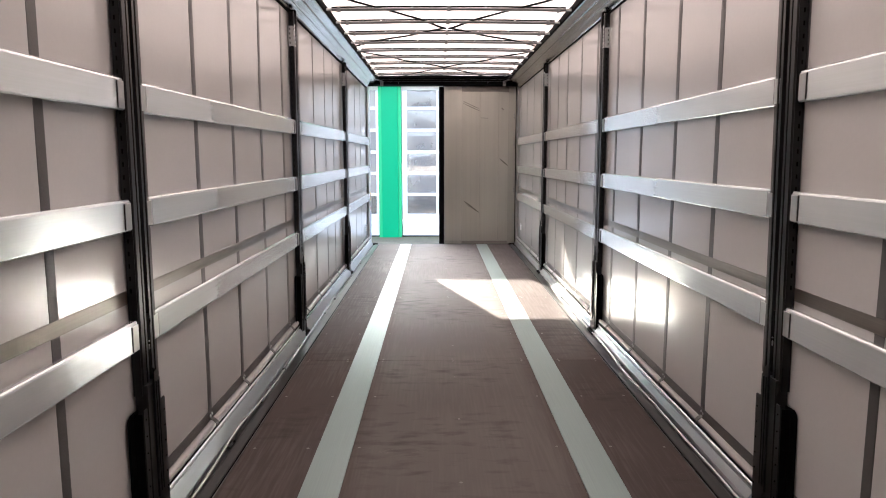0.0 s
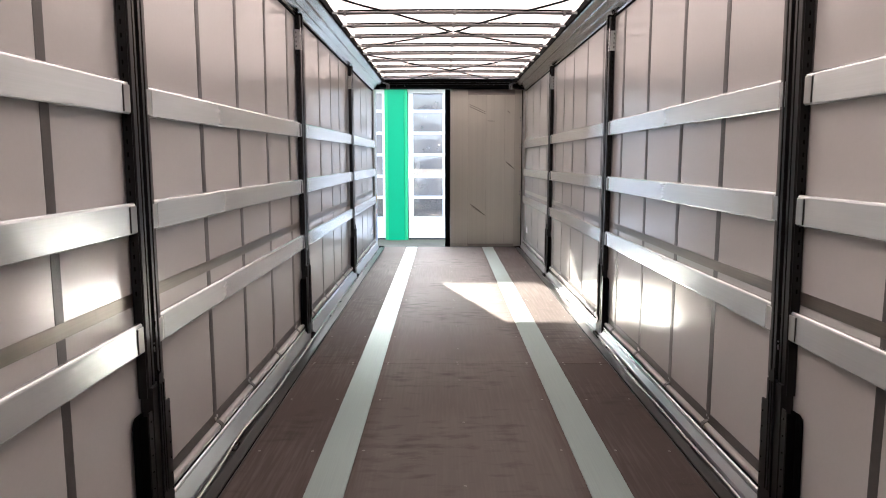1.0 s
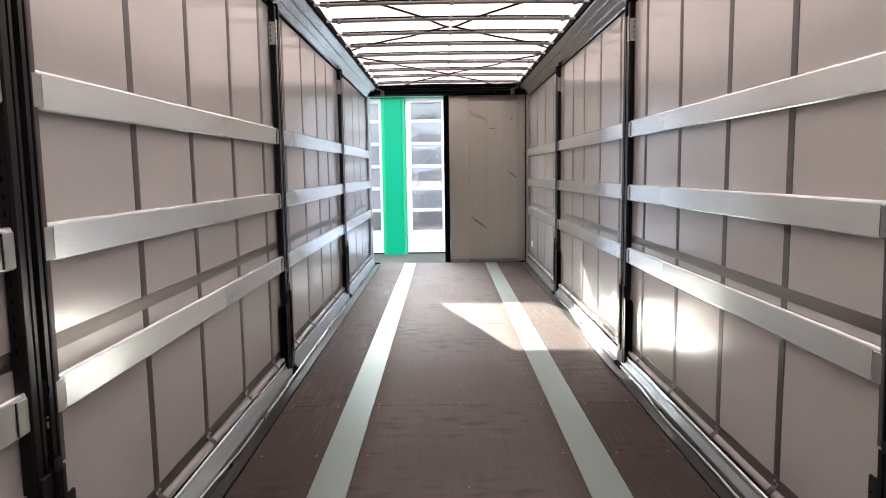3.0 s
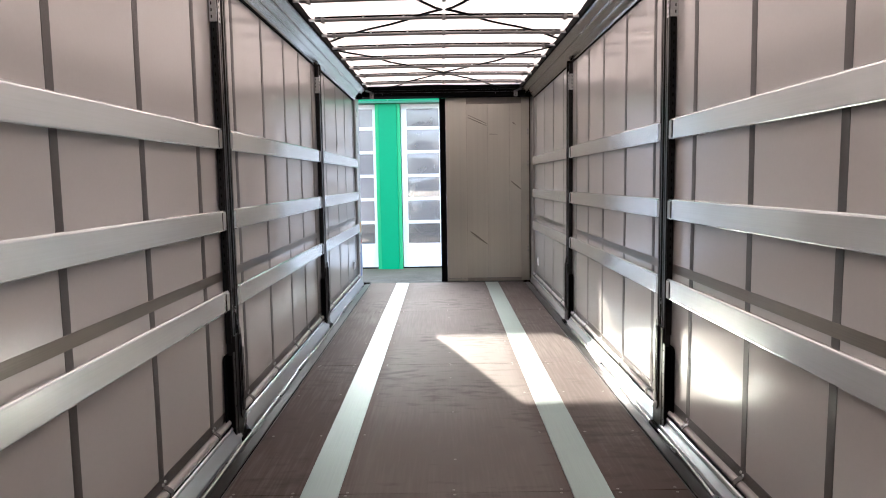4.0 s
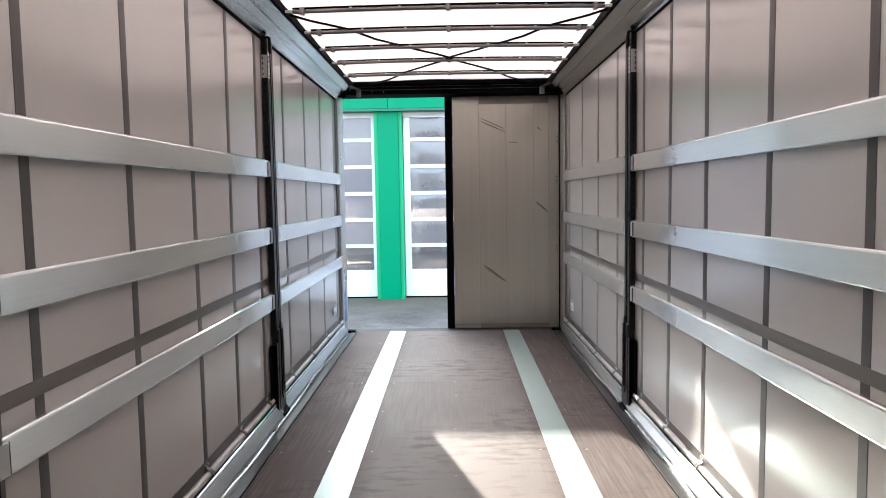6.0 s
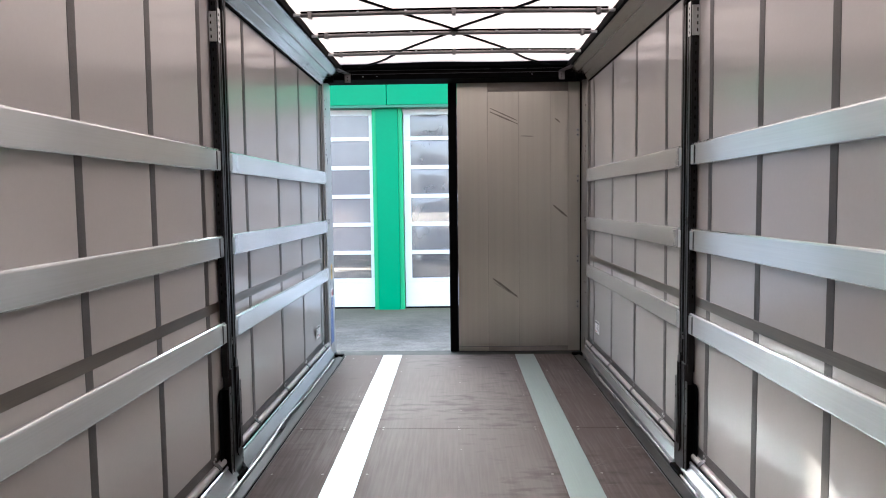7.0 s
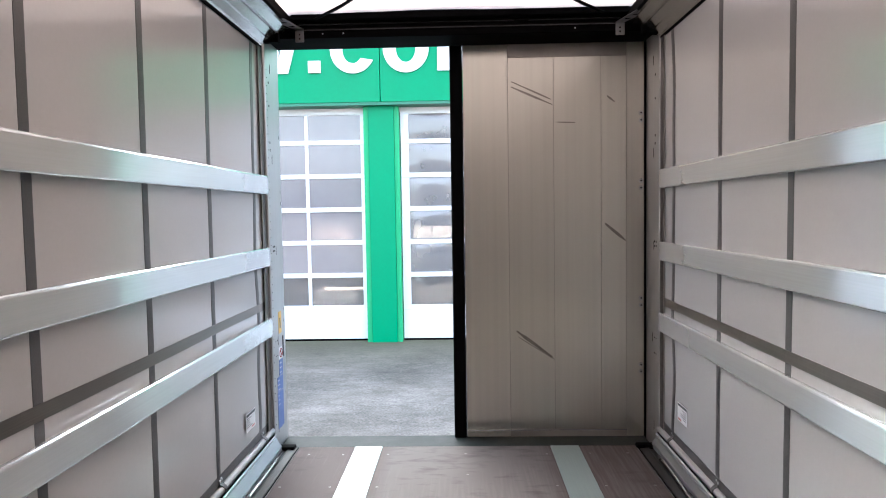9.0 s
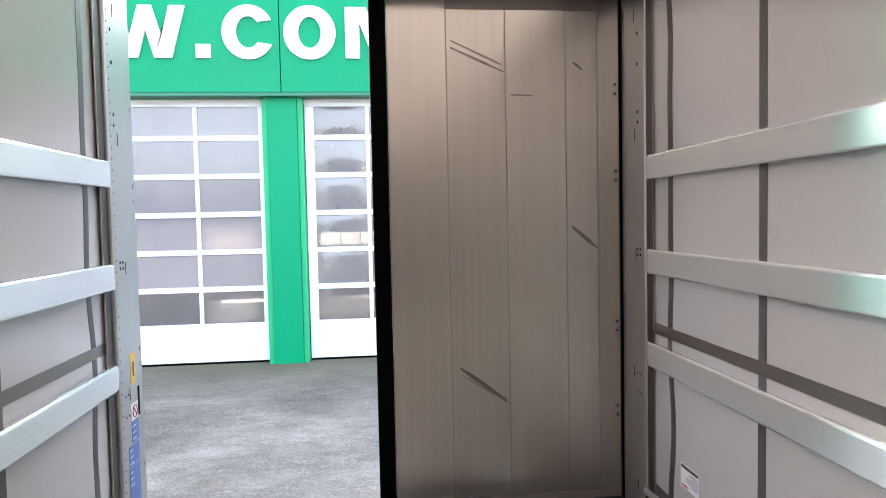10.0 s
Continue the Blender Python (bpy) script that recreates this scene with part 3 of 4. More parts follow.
def side_post(s, y):
    p = thing("side_post", (s * 1.24, y + PW / 2, 0), "black side post with a locking lever and a galvanised hinge plate", "post", "side posts")
    p.location = (0, 0, 0)
    xf, xb = 1.198, 1.238
    # column with two slots in its inner face
    o = [(0.0, xb), (0.0, xf + 0.004), (0.004, xf), (0.030, xf), (0.032, xf + 0.012), (0.040, xf + 0.012), (0.042, xf + 0.001), (0.056, xf + 0.001), (0.058, xf + 0.020), (0.084, xf + 0.020),
         (0.086, xf + 0.001), (0.104, xf + 0.001), (0.106, xf + 0.010), (0.112, xf + 0.010), (0.114, xf), (PW - 0.003, xf), (PW, xf + 0.004), (PW, xb)]
    b = bmn()
    a = [b.verts.new((s * x, y + dy, 0.60)) for dy, x in o]
    d = [b.verts.new((s * x, y + dy, RAIL_Z - 0.01)) for dy, x in o]
    for i in range(len(o)):
        b.faces.new((a[i], a[(i + 1) % len(o)], d[(i + 1) % len(o)], d[i]))
    b.faces.new(a)
    b.faces.new(d[::-1])
    part("column", b, M_POST, p)
    part("near_flank", box(bmn(), s * (xf + 0.006), s * (xb - 0.001), y - 0.004, y - 0.0005, 0.56, RAIL_Z - 0.02), M_FLANK, p)
    # square punched holes down the flank
    pieces("punched_hole", HOLE, [(s * 1.222, y - 0.0048, 0.961 + i * 0.046) for i in range(34)], p)
    part("far_lip", box(bmn(), s * (xf + 0.004), s * (xb - 0.01), y + PW + 0.001, y + PW + 0.022, 0.60, RAIL_Z - 0.02), M_LIP, p, "dull grey sealing lip")
    # lock recess with catch
    part("lock_recess", box(bmn(), s * (xf + 0.003), s * (xf + 0.019), y + 0.0585, y + 0.0835, 0.62, 0.86), M_RUBBER, p)
    catch = part("catch", box(bmn(), s * (xf - 0.001), s * (xf + 0.010), y + 0.066, y + 0.073, 0.722, 0.742, 0.002), M_BOW, p)
    part("catch_pin", box(bmn(), s * (xf - 0.001), s * (xf + 0.010), y + 0.067, y + 0.072, 0.752, 0.757), M_BOW, catch)
    # lower housing: backing plate, cover, flanges, lever
    b = plate(bmn(), [(y - 0.078, -0.01), (y + 0.02, -0.01), (y + 0.02, 0.505), (y - 0.055, 0.505), (y - 0.072, 0.495), (y - 0.078, 0.478)], s * 1.228, s * 1.233)
    part("backing_plate", b, M_BLACK, p)
    fl = part("near_flange", plate(bmn(), [(y - 0.032, -0.01), (y + 0.002, -0.01), (y + 0.002, 0.512), (y - 0.024, 0.512), (y - 0.032, 0.502)], s * 1.191, s * 1.196), M_POST, p)
    for i in range(7):
        part("rivet", disc(bmn(), (s * 1.1905, y - 0.016, 0.08 + i * 0.066), (-s, 0, 0), 0.004, 0.004, 6), M_RUBBER, fl)
    part("near_side", box(bmn(), s * 1.196, s * 1.228, y - 0.032, y - 0.028, -0.01, 0.50), M_BLACK, p)
    part("cover", box(bmn(), s * 1.188, s * 1.236, y + 0.004, y + PW - 0.002, -0.015, 0.60, 0.003), M_POST, p)
    fl = part("far_flange", plate(bmn(), [(y + PW, -0.01), (y + PW + 0.040, -0.01), (y + PW + 0.040, 0.50), (y + PW + 0.036, 0.506), (y + PW, 0.506)], s * 1.191, s * 1.196), M_POST, p)
    for i in range(7):
        part("rivet", disc(bmn(), (s * 1.1905, y + PW + 0.026, 0.07 + i * 0.064), (-s, 0, 0), 0.004, 0.004, 6), M_RUBBER, fl)
    lev = part("lever", plate(bmn(), [(y + 0.046, 0.14), (y + 0.066, 0.115), (y + 0.094, 0.14), (y + 0.092, 0.63), (y + 0.052, 0.655)], s * 1.180, s * 1.1875), M_POST, p, "dark steel locking lever")
    part("lever_rib", box(bmn(), s * 1.175, s * 1.180, y + 0.058, y + 0.066, 0.16, 0.60, 0.001), M_POST, lev)
    part("lever_rib", box(bmn(), s * 1.175, s * 1.180, y + 0.078, y + 0.086, 0.16, 0.60, 0.001), M_POST, lev)
    # hinge plate at the top, with slots
    h = part("hinge_plate", box(bmn(), s * (xf + 0.002), s * (xb + 0.002), y - 0.010, y - 0.0045, 2.29, 2.44, 0.001), M_GALV, p, "perforated galvanised hinge plate")
    pieces("slot", HOLE, [(s * 1.2275, y - 0.0106, 2.315 + i * 0.034) for i in range(4)], h)
    h = part("hinge_face", box(bmn(), s * (xf - 0.003), s * (xf - 0.0005), y + 0.002, y + 0.034, 2.29, 2.46), M_GALV, p)
    pieces("slot", HOLE_SIDE, [(s * (xf - 0.0036), y + 0.016, 2.307 + i * 0.030) for i in range(5)], h)
    part("hinge_arm", box(bmn(), s * 1.19, s * 1.232, y + 0.035, y + 0.075, 2.46, RAIL_Z + 0.01, 0.004), M_BLACK, p)
    part("foot", box(bmn(), s * 1.160, s * 1.215, y - 0.01, y + PW + 0.02, -0.012, 0.024, 0.006), M_BLACK, p)
    return p


for s in (-1, 1):
    for y in POSTS[s]:
        post = side_post(s, y)
        if s > 0 and 3 < y < 4:       # this one leans back
            turn = Matrix.Translation((0, y, 1.15)) @ Matrix.Rotation(-0.036, 4, "X") @ Matrix.Translation((0, -y, -1.15))
            post.matrix_basis = turn

# ---------------------------------------------------------------- laths


LATH_TOPS = {-1: [(0.851, 0.859, 0.855, 0.852), (1.296, 1.297, 1.305, 1.300), (1.723, 1.737, 1.750, 1.750)],
             1: [(0.886, 0.880, 0.875, 0.868), (1.322, 1.320, 1.313, 1.306), (1.757, 1.753, 1.750, 1.746)]}


def lath_top(s, row, y):
    """Height of a lath's upper edge; the rows do not hang quite level."""
    return float(np.interp(y, [3.25, 6.2, 9.17, 12.1], LATH_TOPS[s][row]))


def lath(s, row, y0, y1, caps):
    t = thing("side_lath", (0, 0, 0), "long brushed aluminium load-securing lath between two posts", "lath", "laths along the curtains")
    x, h = LATH_X, LATH_H
    z = lath_top(s, row, y0) - h
    tip = lath_top(s, row, y1) - h
    b = prism(bmn(), [(s * (x + 0.004), z), (s * (x + 0.001), z + 0.003), (s * x, z + 0.008), (s * x, z + h - 0.010), (s * (x + 0.002), z + h - 0.004), (s * (x + 0.006), z + h),
                      (s * (x + 0.024), z + h - 0.001), (s * (x + 0.026), z + h - 0.004), (s * (x + 0.026), z)], y0, y1)
    for v in b.verts:
        v.co.z += (tip - z) * (v.co.y - y0) / (y1 - y0)
    part("profile", b, M_LATH, t)
    z_start = z
    for end, d in ((y0, 1), (y1, -1)):
        if (d == 1 and not caps[0]) or (d == -1 and not caps[1]):
            continue
        z = z_start if d == 1 else tip
        a, c = sorted((end, end + d * 0.046))
        pk = part("pocket", box(bmn(), s * (x - 0.0045), s * (x - 0.0004), a, c, z + 0.006, z + h - 0.012, 0.002), M_CAP, t, "dull aluminium end pocket")
        e = end + d * 0.048
        part("pocket_edge", box(bmn(), s * (x - 0.0035), s * (x - 0.0003), e - 0.002, e + 0.002, z + 0.008, z + h - 0.014), M_POST, pk)
    return t


for s in (-1, 1):
    LB = [FRONT + 0.01] + POSTS[s]
    for row in range(3):
        for i in range(len(LB)):
            a = LB[i] + PW + 0.002 if i else LB[0]
            b = LB[i + 1] - 0.006 if i + 1 < len(LB) else (12.03 if s < 0 else 11.982)
            lath(s, row, a, b, (i > 0, i + 1 < len(LB)))

# ---------------------------------------------------------------- roof rails, roof, bows
for s in (-1, 1):
    r = thing("roof_rail", (0, 0, 0), "wide aluminium roof rail with a curtain track", "roof rail", "roof rails", "structure")
    b = prism(bmn(), [(s * 1.232, RAIL_Z), (s * 1.226, RAIL_Z + 0.012), (s * 1.185, RAIL_Z + 0.036), (s * 1.180, RAIL_Z + 0.043), (s * 1.135, RAIL_Z + 0.066), (s * 1.125, RAIL_Z + 0.066), (s * 1.118, RAIL_Z + 0.074),
                      (s * 1.068, RAIL_Z + 0.098), (s * 1.055, RAIL_Z + 0.112), (s * 1.060, RAIL_Z + 0.15), (s * 1.30, RAIL_Z + 0.15), (s * 1.30, RAIL_Z + 0.06), (s * 1.245, RAIL_Z + 0.05), (s * 1.245, RAIL_Z)], FRONT, REAR - 0.02)
    part("rail", b, M_CANT, r)
    part("track_lip", prism(bmn(), [(s * 1.246, RAIL_Z - 0.016), (s * 1.234, RAIL_Z - 0.016), (s * 1.231, RAIL_Z - 0.002), (s * 1.246, RAIL_Z - 0.002)], FRONT, REAR - 0.02), M_RUBBER, r)
    part("track_lip", prism(bmn(), [(s * 1.262, RAIL_Z - 0.012), (s * 1.250, RAIL_Z - 0.012), (s * 1.250, RAIL_Z + 0.048), (s * 1.262, RAIL_Z + 0.048)], FRONT, REAR - 0.02), M_POST, r)
    part("roof_track", prism(bmn(), [(s * 1.052, RAIL_Z + 0.102), (s * 1.040, RAIL_Z + 0.112), (s * 1.038, RAIL_Z + 0.16), (s * 1.058, RAIL_Z + 0.16)], FRONT, REAR - 0.02), M_RUBBER, r)

BOWS = [11.34 if i == 0 else 10.70 - 0.562 * (i - 1) for i in range(23)]
BOWZ = 2.675
bm = bmn()
nx, ny = 10, 420
y0, y1 = FRONT, REAR - 0.08
rnd = random.Random(3)


def roof_z(x, y):
    k = min(BOWS, key=lambda b: abs(b - y))
    u = min(1.0, abs(y - k) / 0.28)
    return 2.712 + 0.020 * u * u + 0.006 * math.sin(x * 5 + y * 2.3) * u + 0.010 * (1 - (x / 1.05) ** 2)


vs = [[bm.verts.new((-1.05 + 2.10 * i / nx, y0 + (y1 - y0) * j / ny, roof_z(-1.05 + 2.10 * i / nx, y0 + (y1 - y0) * j / ny))) for i in range(nx + 1)] for j in range(ny + 1)]
for a, b in zip(vs, vs[1:]):
    for i in range(nx):
        bm.faces.new((a[i], a[i + 1], b[i + 1], b[i]))
solid("ceiling", bm, M_TARP, "white translucent sliding roof tarpaulin glowing with daylight", "roof", "structure", "", True)

bow0 = thing("roof_bow", (0, 0, 0), "grey metal roof bow with clamps, under the tarpaulin", "roof bow", "roof bows")
bm = bmn()
seg = [(-0.99 + 1.98 * i / 12, 0, BOWZ + 0.010 * (1 - ((-0.99 + 1.98 * i / 12) / 0.99) ** 2)) for i in range(13)]
part("tube", tube(bm, seg, 0.016, 8, 0.8), M_BOW, bow0, "", True)
bm = bmn()
part("pocket_band", tube(bm, [(x, 0.004, z + 0.022) for x, y, z in seg], 0.019, 6, 0.3), M_RUBBER, bow0)
for x in (-0.93, 0.0, 0.93):
    part("clamp", box(bmn(), x - 0.014, x + 0.014, -0.022, 0.022, BOWZ - 0.022 + 0.010 * (1 - x * x), BOWZ + 0.020 + 0.010 * (1 - x * x), 0.004), M_BOW, bow0)
for x in (-0.62, -0.31, 0.31, 0.62):
    part("stud", disc(bmn(), (x, 0, BOWZ + 0.024), (0, 0, 1), 0.010, 0.008, 8), M_GALV, bow0)
for s in (-1, 1):
    part("end_arm", box(bmn(), s * 0.985, s * 1.045, -0.007, 0.007, BOWZ - 0.004, BOWZ + 0.014, 0.003), M_GALV, bow0)
    part("carriage", box(bmn(), s * 1.036, s * 1.056, -0.035, 0.035, BOWZ - 0.008, BOWZ + 0.026, 0.004), M_RUBBER, bow0)
bow0.matrix_basis = pose(0, BOWS[0], 0)
for y in BOWS[1:]:
    copy_thing(bow0, pose(0, y, 0))

# crossed straps that fold the roof
for c in (10.68, 7.67, 4.66, 1.65):
    for s in (-1, 1):
        for dy, xe in ((-1.52, 1.03), (1.30 if c > 10 else 1.10, 0.86 if c > 10 else 1.03)):
            bm = bmn()
            pts = []
            for i in range(25):
                u = i / 24
                y = c + dy * u
                x = s * xe * (u + 0.02 * math.sin(u * 9 + c))
                k = min(BOWS, key=lambda b: abs(b - y))
                pts.append((x, y, 2.700 - 0.012 * min(1, abs(y - k) / 0.28) * (0.5 + 0.5 * math.sin(u * 5 + c))))
            tube(bm, pts, 0.016, 6, 0.45)
            solid("roof_strap", bm, M_RUBBER, "black folding strap running diagonally under the roof", "strap", "", "roof straps", True)

# ---------------------------------------------------------------- rear frame
DY = 12.345                           # inner face of the rear doors
frame_top = 2.605
POST_X = {-1: 1.2160, 1: 1.2250}      # inner faces of the rear posts
POST_Y = {-1: 12.060, 1: 12.045}      # where they begin
for s in (-1, 1):
    p = thing("rear_post", (0, 0, 0), "grey metal rear corner post with small punched holes", "post", "rear posts", "structure")
    b = bmn()
    xi, yi = POST_X[s], POST_Y[s]
    o = [(xi + 0.012, yi), (xi + 0.0055, yi + 0.004), (xi + 0.0015, yi + 0.012), (xi, DY + 0.02), (1.310, DY + 0.02), (1.310, yi)]
    a = [b.verts.new((s * x, y, -0.10)) for x, y in o]
    d = [b.verts.new((s * x, y, 2.62)) for x, y in o]
    for i in range(len(o)):
        b.faces.new((a[i], a[(i + 1) % len(o)], d[(i + 1) % len(o)], d[i]))
    b.faces.new(a)
    b.faces.new(d[::-1])
    part("post_body", b, M_REARP, p)
    part("brown_channel", box(bmn(), s * 1.2330, s * 1.2365, yi - 0.076, yi - 0.001, 0.02, 2.55), M_BROWN, p, "brown seal channel")
    part("channel_edge", box(bmn(), s * 1.2310, s * 1.2365, yi - 0.080, yi - 0.0765, 0.02, 2.55), M_DOORFR, p)

    def hole(y, z, dy, dz):
        part("hole", box(bmn(), s * (xi - 0.0005), s * (xi + 0.003), y - dy, y + dy, z - dz, z + dz), M_RUBBER, p)
    for z in (2.346, 2.199, 1.968, 1.919):
        hole(12.131, z, 0.0055, 0.0075)
    for y, z in ((12.168, 2.44), (12.168, 1.861), (12.190, 0.680), (12.150, 0.113)):
        hole(y, z, 0.002, 0.029)
    for y in (12.136, 12.170) if s < 0 else (12.142, 12.107):
        for z in (1.300, 1.272):
            hole(y, z, 0.0055, 0.006)
        for z in (0.684, 0.586):
            hole(y, z, 0.004, 0.004)
    hole(12.202 if s < 0 else 12.161, 1.272, 0.002, 0.029)
    if s < 0:
        for i in range(46):
            hole(12.091, 0.15 + i * 0.0505, 0.002, 0.003)
        for z in (2.02, 1.656, 1.579, 0.869, 0.793, 0.30):
            hole(12.340, z, 0.003, 0.011)
        part("lock_slot", box(bmn(), -1.2158, -1.2143, 12.290, 12.312, 0.555, 0.696, 0.0005), M_RUBBER, p)

# stickers on the open side's post
yel = solid("sticker", box(bmn(), -1.2168, -1.2150, 12.206, 12.274, 0.722, 0.866), M_YEL, "yellow warning sticker on the rear post", "sticker")
part("symbol", box(bmn(), -1.2150, -1.2142, 12.230, 12.250, 0.755, 0.825), M_INK, yel)
ban = solid("sticker", box(bmn(), -1.2168, -1.2150, 12.194, 12.284, 0.551, 0.630), M_LABEL, "white prohibition sticker with a red ring on the rear post", "sticker")
b = tube(bmn(), [(-1.2148, 12.239 + 0.030 * math.cos(a), 0.590 + 0.030 * math.sin(a)) for a in [2 * math.pi * i / 20 for i in range(21)]], 0.004, 5, 0.3)
part("ring", b, M_RED, ban)
part("slash", tube(bmn(), [(-1.2146, 12.219, 0.611), (-1.2146, 12.259, 0.569)], 0.004, 5, 0.3), M_RED, ban)
for z0, z1, ya, yb in ((0.446, 0.546, 12.195, 12.284), (0.346, 0.440, 12.147, 12.280), (0.10, 0.340, 12.143, 12.280)):
    st = solid("sticker", box(bmn(), -1.2168, -1.2150, ya, yb, z0, z1), M_BLUE, "blue instruction sticker with white print on the rear post", "sticker", "", "blue stickers")
    rnd = random.Random(int(z0 * 1000))
    for i in range(3):
        zz = z1 - 0.02 - i * 0.03
        if zz > z0 + 0.01:
            part("text_bar", box(bmn(), -1.2150, -1.2143, ya + 0.008, ya + 0.008 + rnd.uniform(0.03, 0.05), zz - 0.004, zz), M_LABEL, st)

hd = thing("rear_header", (0, 0, 0), "black painted rear header beam above the doors", "beam", "", "structure")
part("beam", box(bmn(), -1.2165, 1.2245, REAR - 0.02, DY + 0.03, frame_top, 2.70, 0.004), M_BLACK, hd)
part("beam_cap", box(bmn(), -1.30, 1.30, REAR - 0.02, DY + 0.04, 2.702, 2.80), M_BLACK, hd)
part("roof_end_rail", prism(bmn(), [(-1.03, 2.70), (1.03, 2.70), (1.03, 2.735), (-1.03, 2.735)], REAR - 0.10, REAR - 0.021), M_BLACK, hd)
for z in (2.684, 2.651):
    part("bead", box(bmn(), -1.0, 1.0, REAR - 0.030, REAR - 0.0205, z, z + 0.006), M_POST, hd)
for x in (-0.85, -0.72, 0.72):
    part("screw_head", disc(bmn(), (x, REAR - 0.0215, 2.632), (0, -1, 0), 0.005, 0.003, 8), M_GALV, hd)
for s in (-1, 1):
    part("corner_block", box(bmn(), s * 1.12, s * 1.22, REAR - 0.07, REAR - 0.021, 2.575, 2.64, 0.004), M_BLACK, hd)
    br = thing("roof_bracket", (0, 0, 0), "galvanised angle bracket hanging at the header", "bracket", "roof brackets")
    part("hanging_plate", box(bmn(), s * 0.965, s * 1.020, REAR - 0.036, REAR - 0.031, 2.578, 2.66, 0.0015), M_BOW, br)
    b = bmn()
    a = [(s * 0.965, REAR - 0.036, 2.655), (s * 1.020, REAR - 0.036, 2.655), (s * 1.115, REAR - 0.23, 2.665), (s * 1.04, REAR - 0.25, 2.665)]
    lo = [b.verts.new(v) for v in a]
    hi = [b.verts.new((x, y, z + 0.005)) for x, y, z in a]
    b.faces.new(lo)
    b.faces.new(hi)
    for i in range(4):
        b.faces.new((lo[i], lo[(i + 1) % 4], hi[(i + 1) % 4], hi[i]))
    arm = part("arm", b, M_BOW, br)
    for dz in (2.60, 2.625):
        part("bolt_hole", disc(bmn(), (s * 0.992, REAR - 0.0365, dz), (0, -1, 0), 0.006, 0.003, 8), M_RUBBER, br)
    for u in (0.35, 0.7):
        x, y = s * (0.992 + 0.085 * u), REAR - 0.036 - 0.20 * u
        part("slot", box(bmn(), x - 0.016, x + 0.016, y - 0.006, y + 0.006, 2.6535 + 0.01 * u, 2.6555 + 0.01 * u), M_RUBBER, arm)

sill = thing("rear_sill", (0, 0, 0), "worn grey-green steel sill at the end of the floor", "sill", "", "structure")
part("sill_plate", box(bmn(), -1.215, 1.215, REAR, DY + 0.03, -0.12, -0.022, 0.003), M_SILL, sill)
part("floor_edge", box(bmn(), -1.07, 1.07, REAR - 0.0035, REAR + 0.006, -0.10, -0.001), M_SILL, sill)
for s in (-1, 1):
    part("corner_foot", box(bmn(), s * 1.09, s * 1.225, REAR - 0.07, REAR - 0.005, -0.02, 0.020, 0.006), M_BLACK, sill)

# ---------------------------------------------------------------- closed rear door
door = thing("rear_door", (0, 0, 0), "closed rear door of scuffed beige-grey aluminium planks with a black edge seal", "door")
part("core", box(bmn(), 0.02, 1.214, DY + 0.006, DY + 0.028, -0.05, 2.63), M_DOORFR, door)
XS = [0.022, 0.317, 0.618, 0.930, 1.097, 1.2135]
for i in range(5):
    z0, z1 = (0.026, 2.515) if 0 < i < 4 else (-0.03, 2.60)
    part("plank", box(bmn(), XS[i] + 0.0015, XS[i + 1] - 0.0015, DY - (0.002 if 0 < i < 4 else 0.0), DY + 0.005, z0, z1, 0.0012), M_ANOD, door)
part("top_rail", box(bmn(), XS[1], XS[4], DY - 0.001, DY + 0.005, 2.517, 2.60, 0.001), M_DOORFR, door)
part("bottom_rail", box(bmn(), XS[1], XS[4], DY - 0.004, DY + 0.005, -0.03, 0.018, 0.001), M_DOORFR, door)
part("bottom_bead", box(bmn(), XS[0] + 0.01, XS[4], DY - 0.007, DY - 0.0045, 0.019, 0.0245), M_LATH, door)
part("edge_seal", box(bmn(), -0.066, 0.018, DY - 0.02, DY + 0.05, -0.05, 2.60, 0.008, 2), M_RUBBER, door, "black rubber edge seal")
part("hinge_seal", box(bmn(), 1.2145, 1.2245, DY - 0.012, DY + 0.02, -0.05, 2.60), M_RUBBER, door, "black rubber hinge seal")
for z in (2.117, 1.672, 0.890, 0.441):
    for dz in (0.0235, -0.0235):
        bolt = part("bolt", disc(bmn(), (1.192, DY - 0.002, z + dz), (0, -1, 0), 0.016, 0.006, 12), M_GALV, door)
        part("bolt_socket", disc(bmn(), (1.192, DY - 0.0052, z + dz), (0, -1, 0), 0.006, 0.003, 8), M_RUBBER, bolt)


def mark(x0, z0, x1, z1, w):
    """A rubbed streak on the door's face."""
    b = bmn()
    n = 8
    d = Vector((x1 - x0, z1 - z0)).normalized()
    nx_, nz_ = -d.y, d.x
    rr = random.Random(int((x0 + z0) * 999))
    rows = []
    for i in range(n + 1):
        u = i / n
        h = w * (0.35 + 0.65 * math.sin(math.pi * min(1, 0.1 + u * 0.85))) * rr.uniform(0.7, 1.1)
        x, z = x0 + (x1 - x0) * u, z0 + (z1 - z0) * u
        rows.append([b.verts.new((x + nx_ * h * k, DY - 0.0027, z + nz_ * h * k)) for k in (0.5, -0.5)])
    for a, c in zip(rows, rows[1:]):
        b.faces.new((a[0], a[1], c[1], c[0]))
    part("rub_mark", b, M_MARK, door, "dark rubbed streak")


mark(0.34, 2.36, 0.60, 2.24, 0.013)
mark(0.34, 2.325, 0.61, 2.205, 0.016)
mark(0.36, 0.70, 0.60, 0.52, 0.024)
mark(0.37, 0.66, 0.62, 0.50, 0.006)
mark(0.955, 1.415, 1.09, 1.30, 0.022)
mark(0.97, 2.255, 1.02, 2.215, 0.014)
mark(0.64, 2.09, 0.76, 2.085, 0.010)

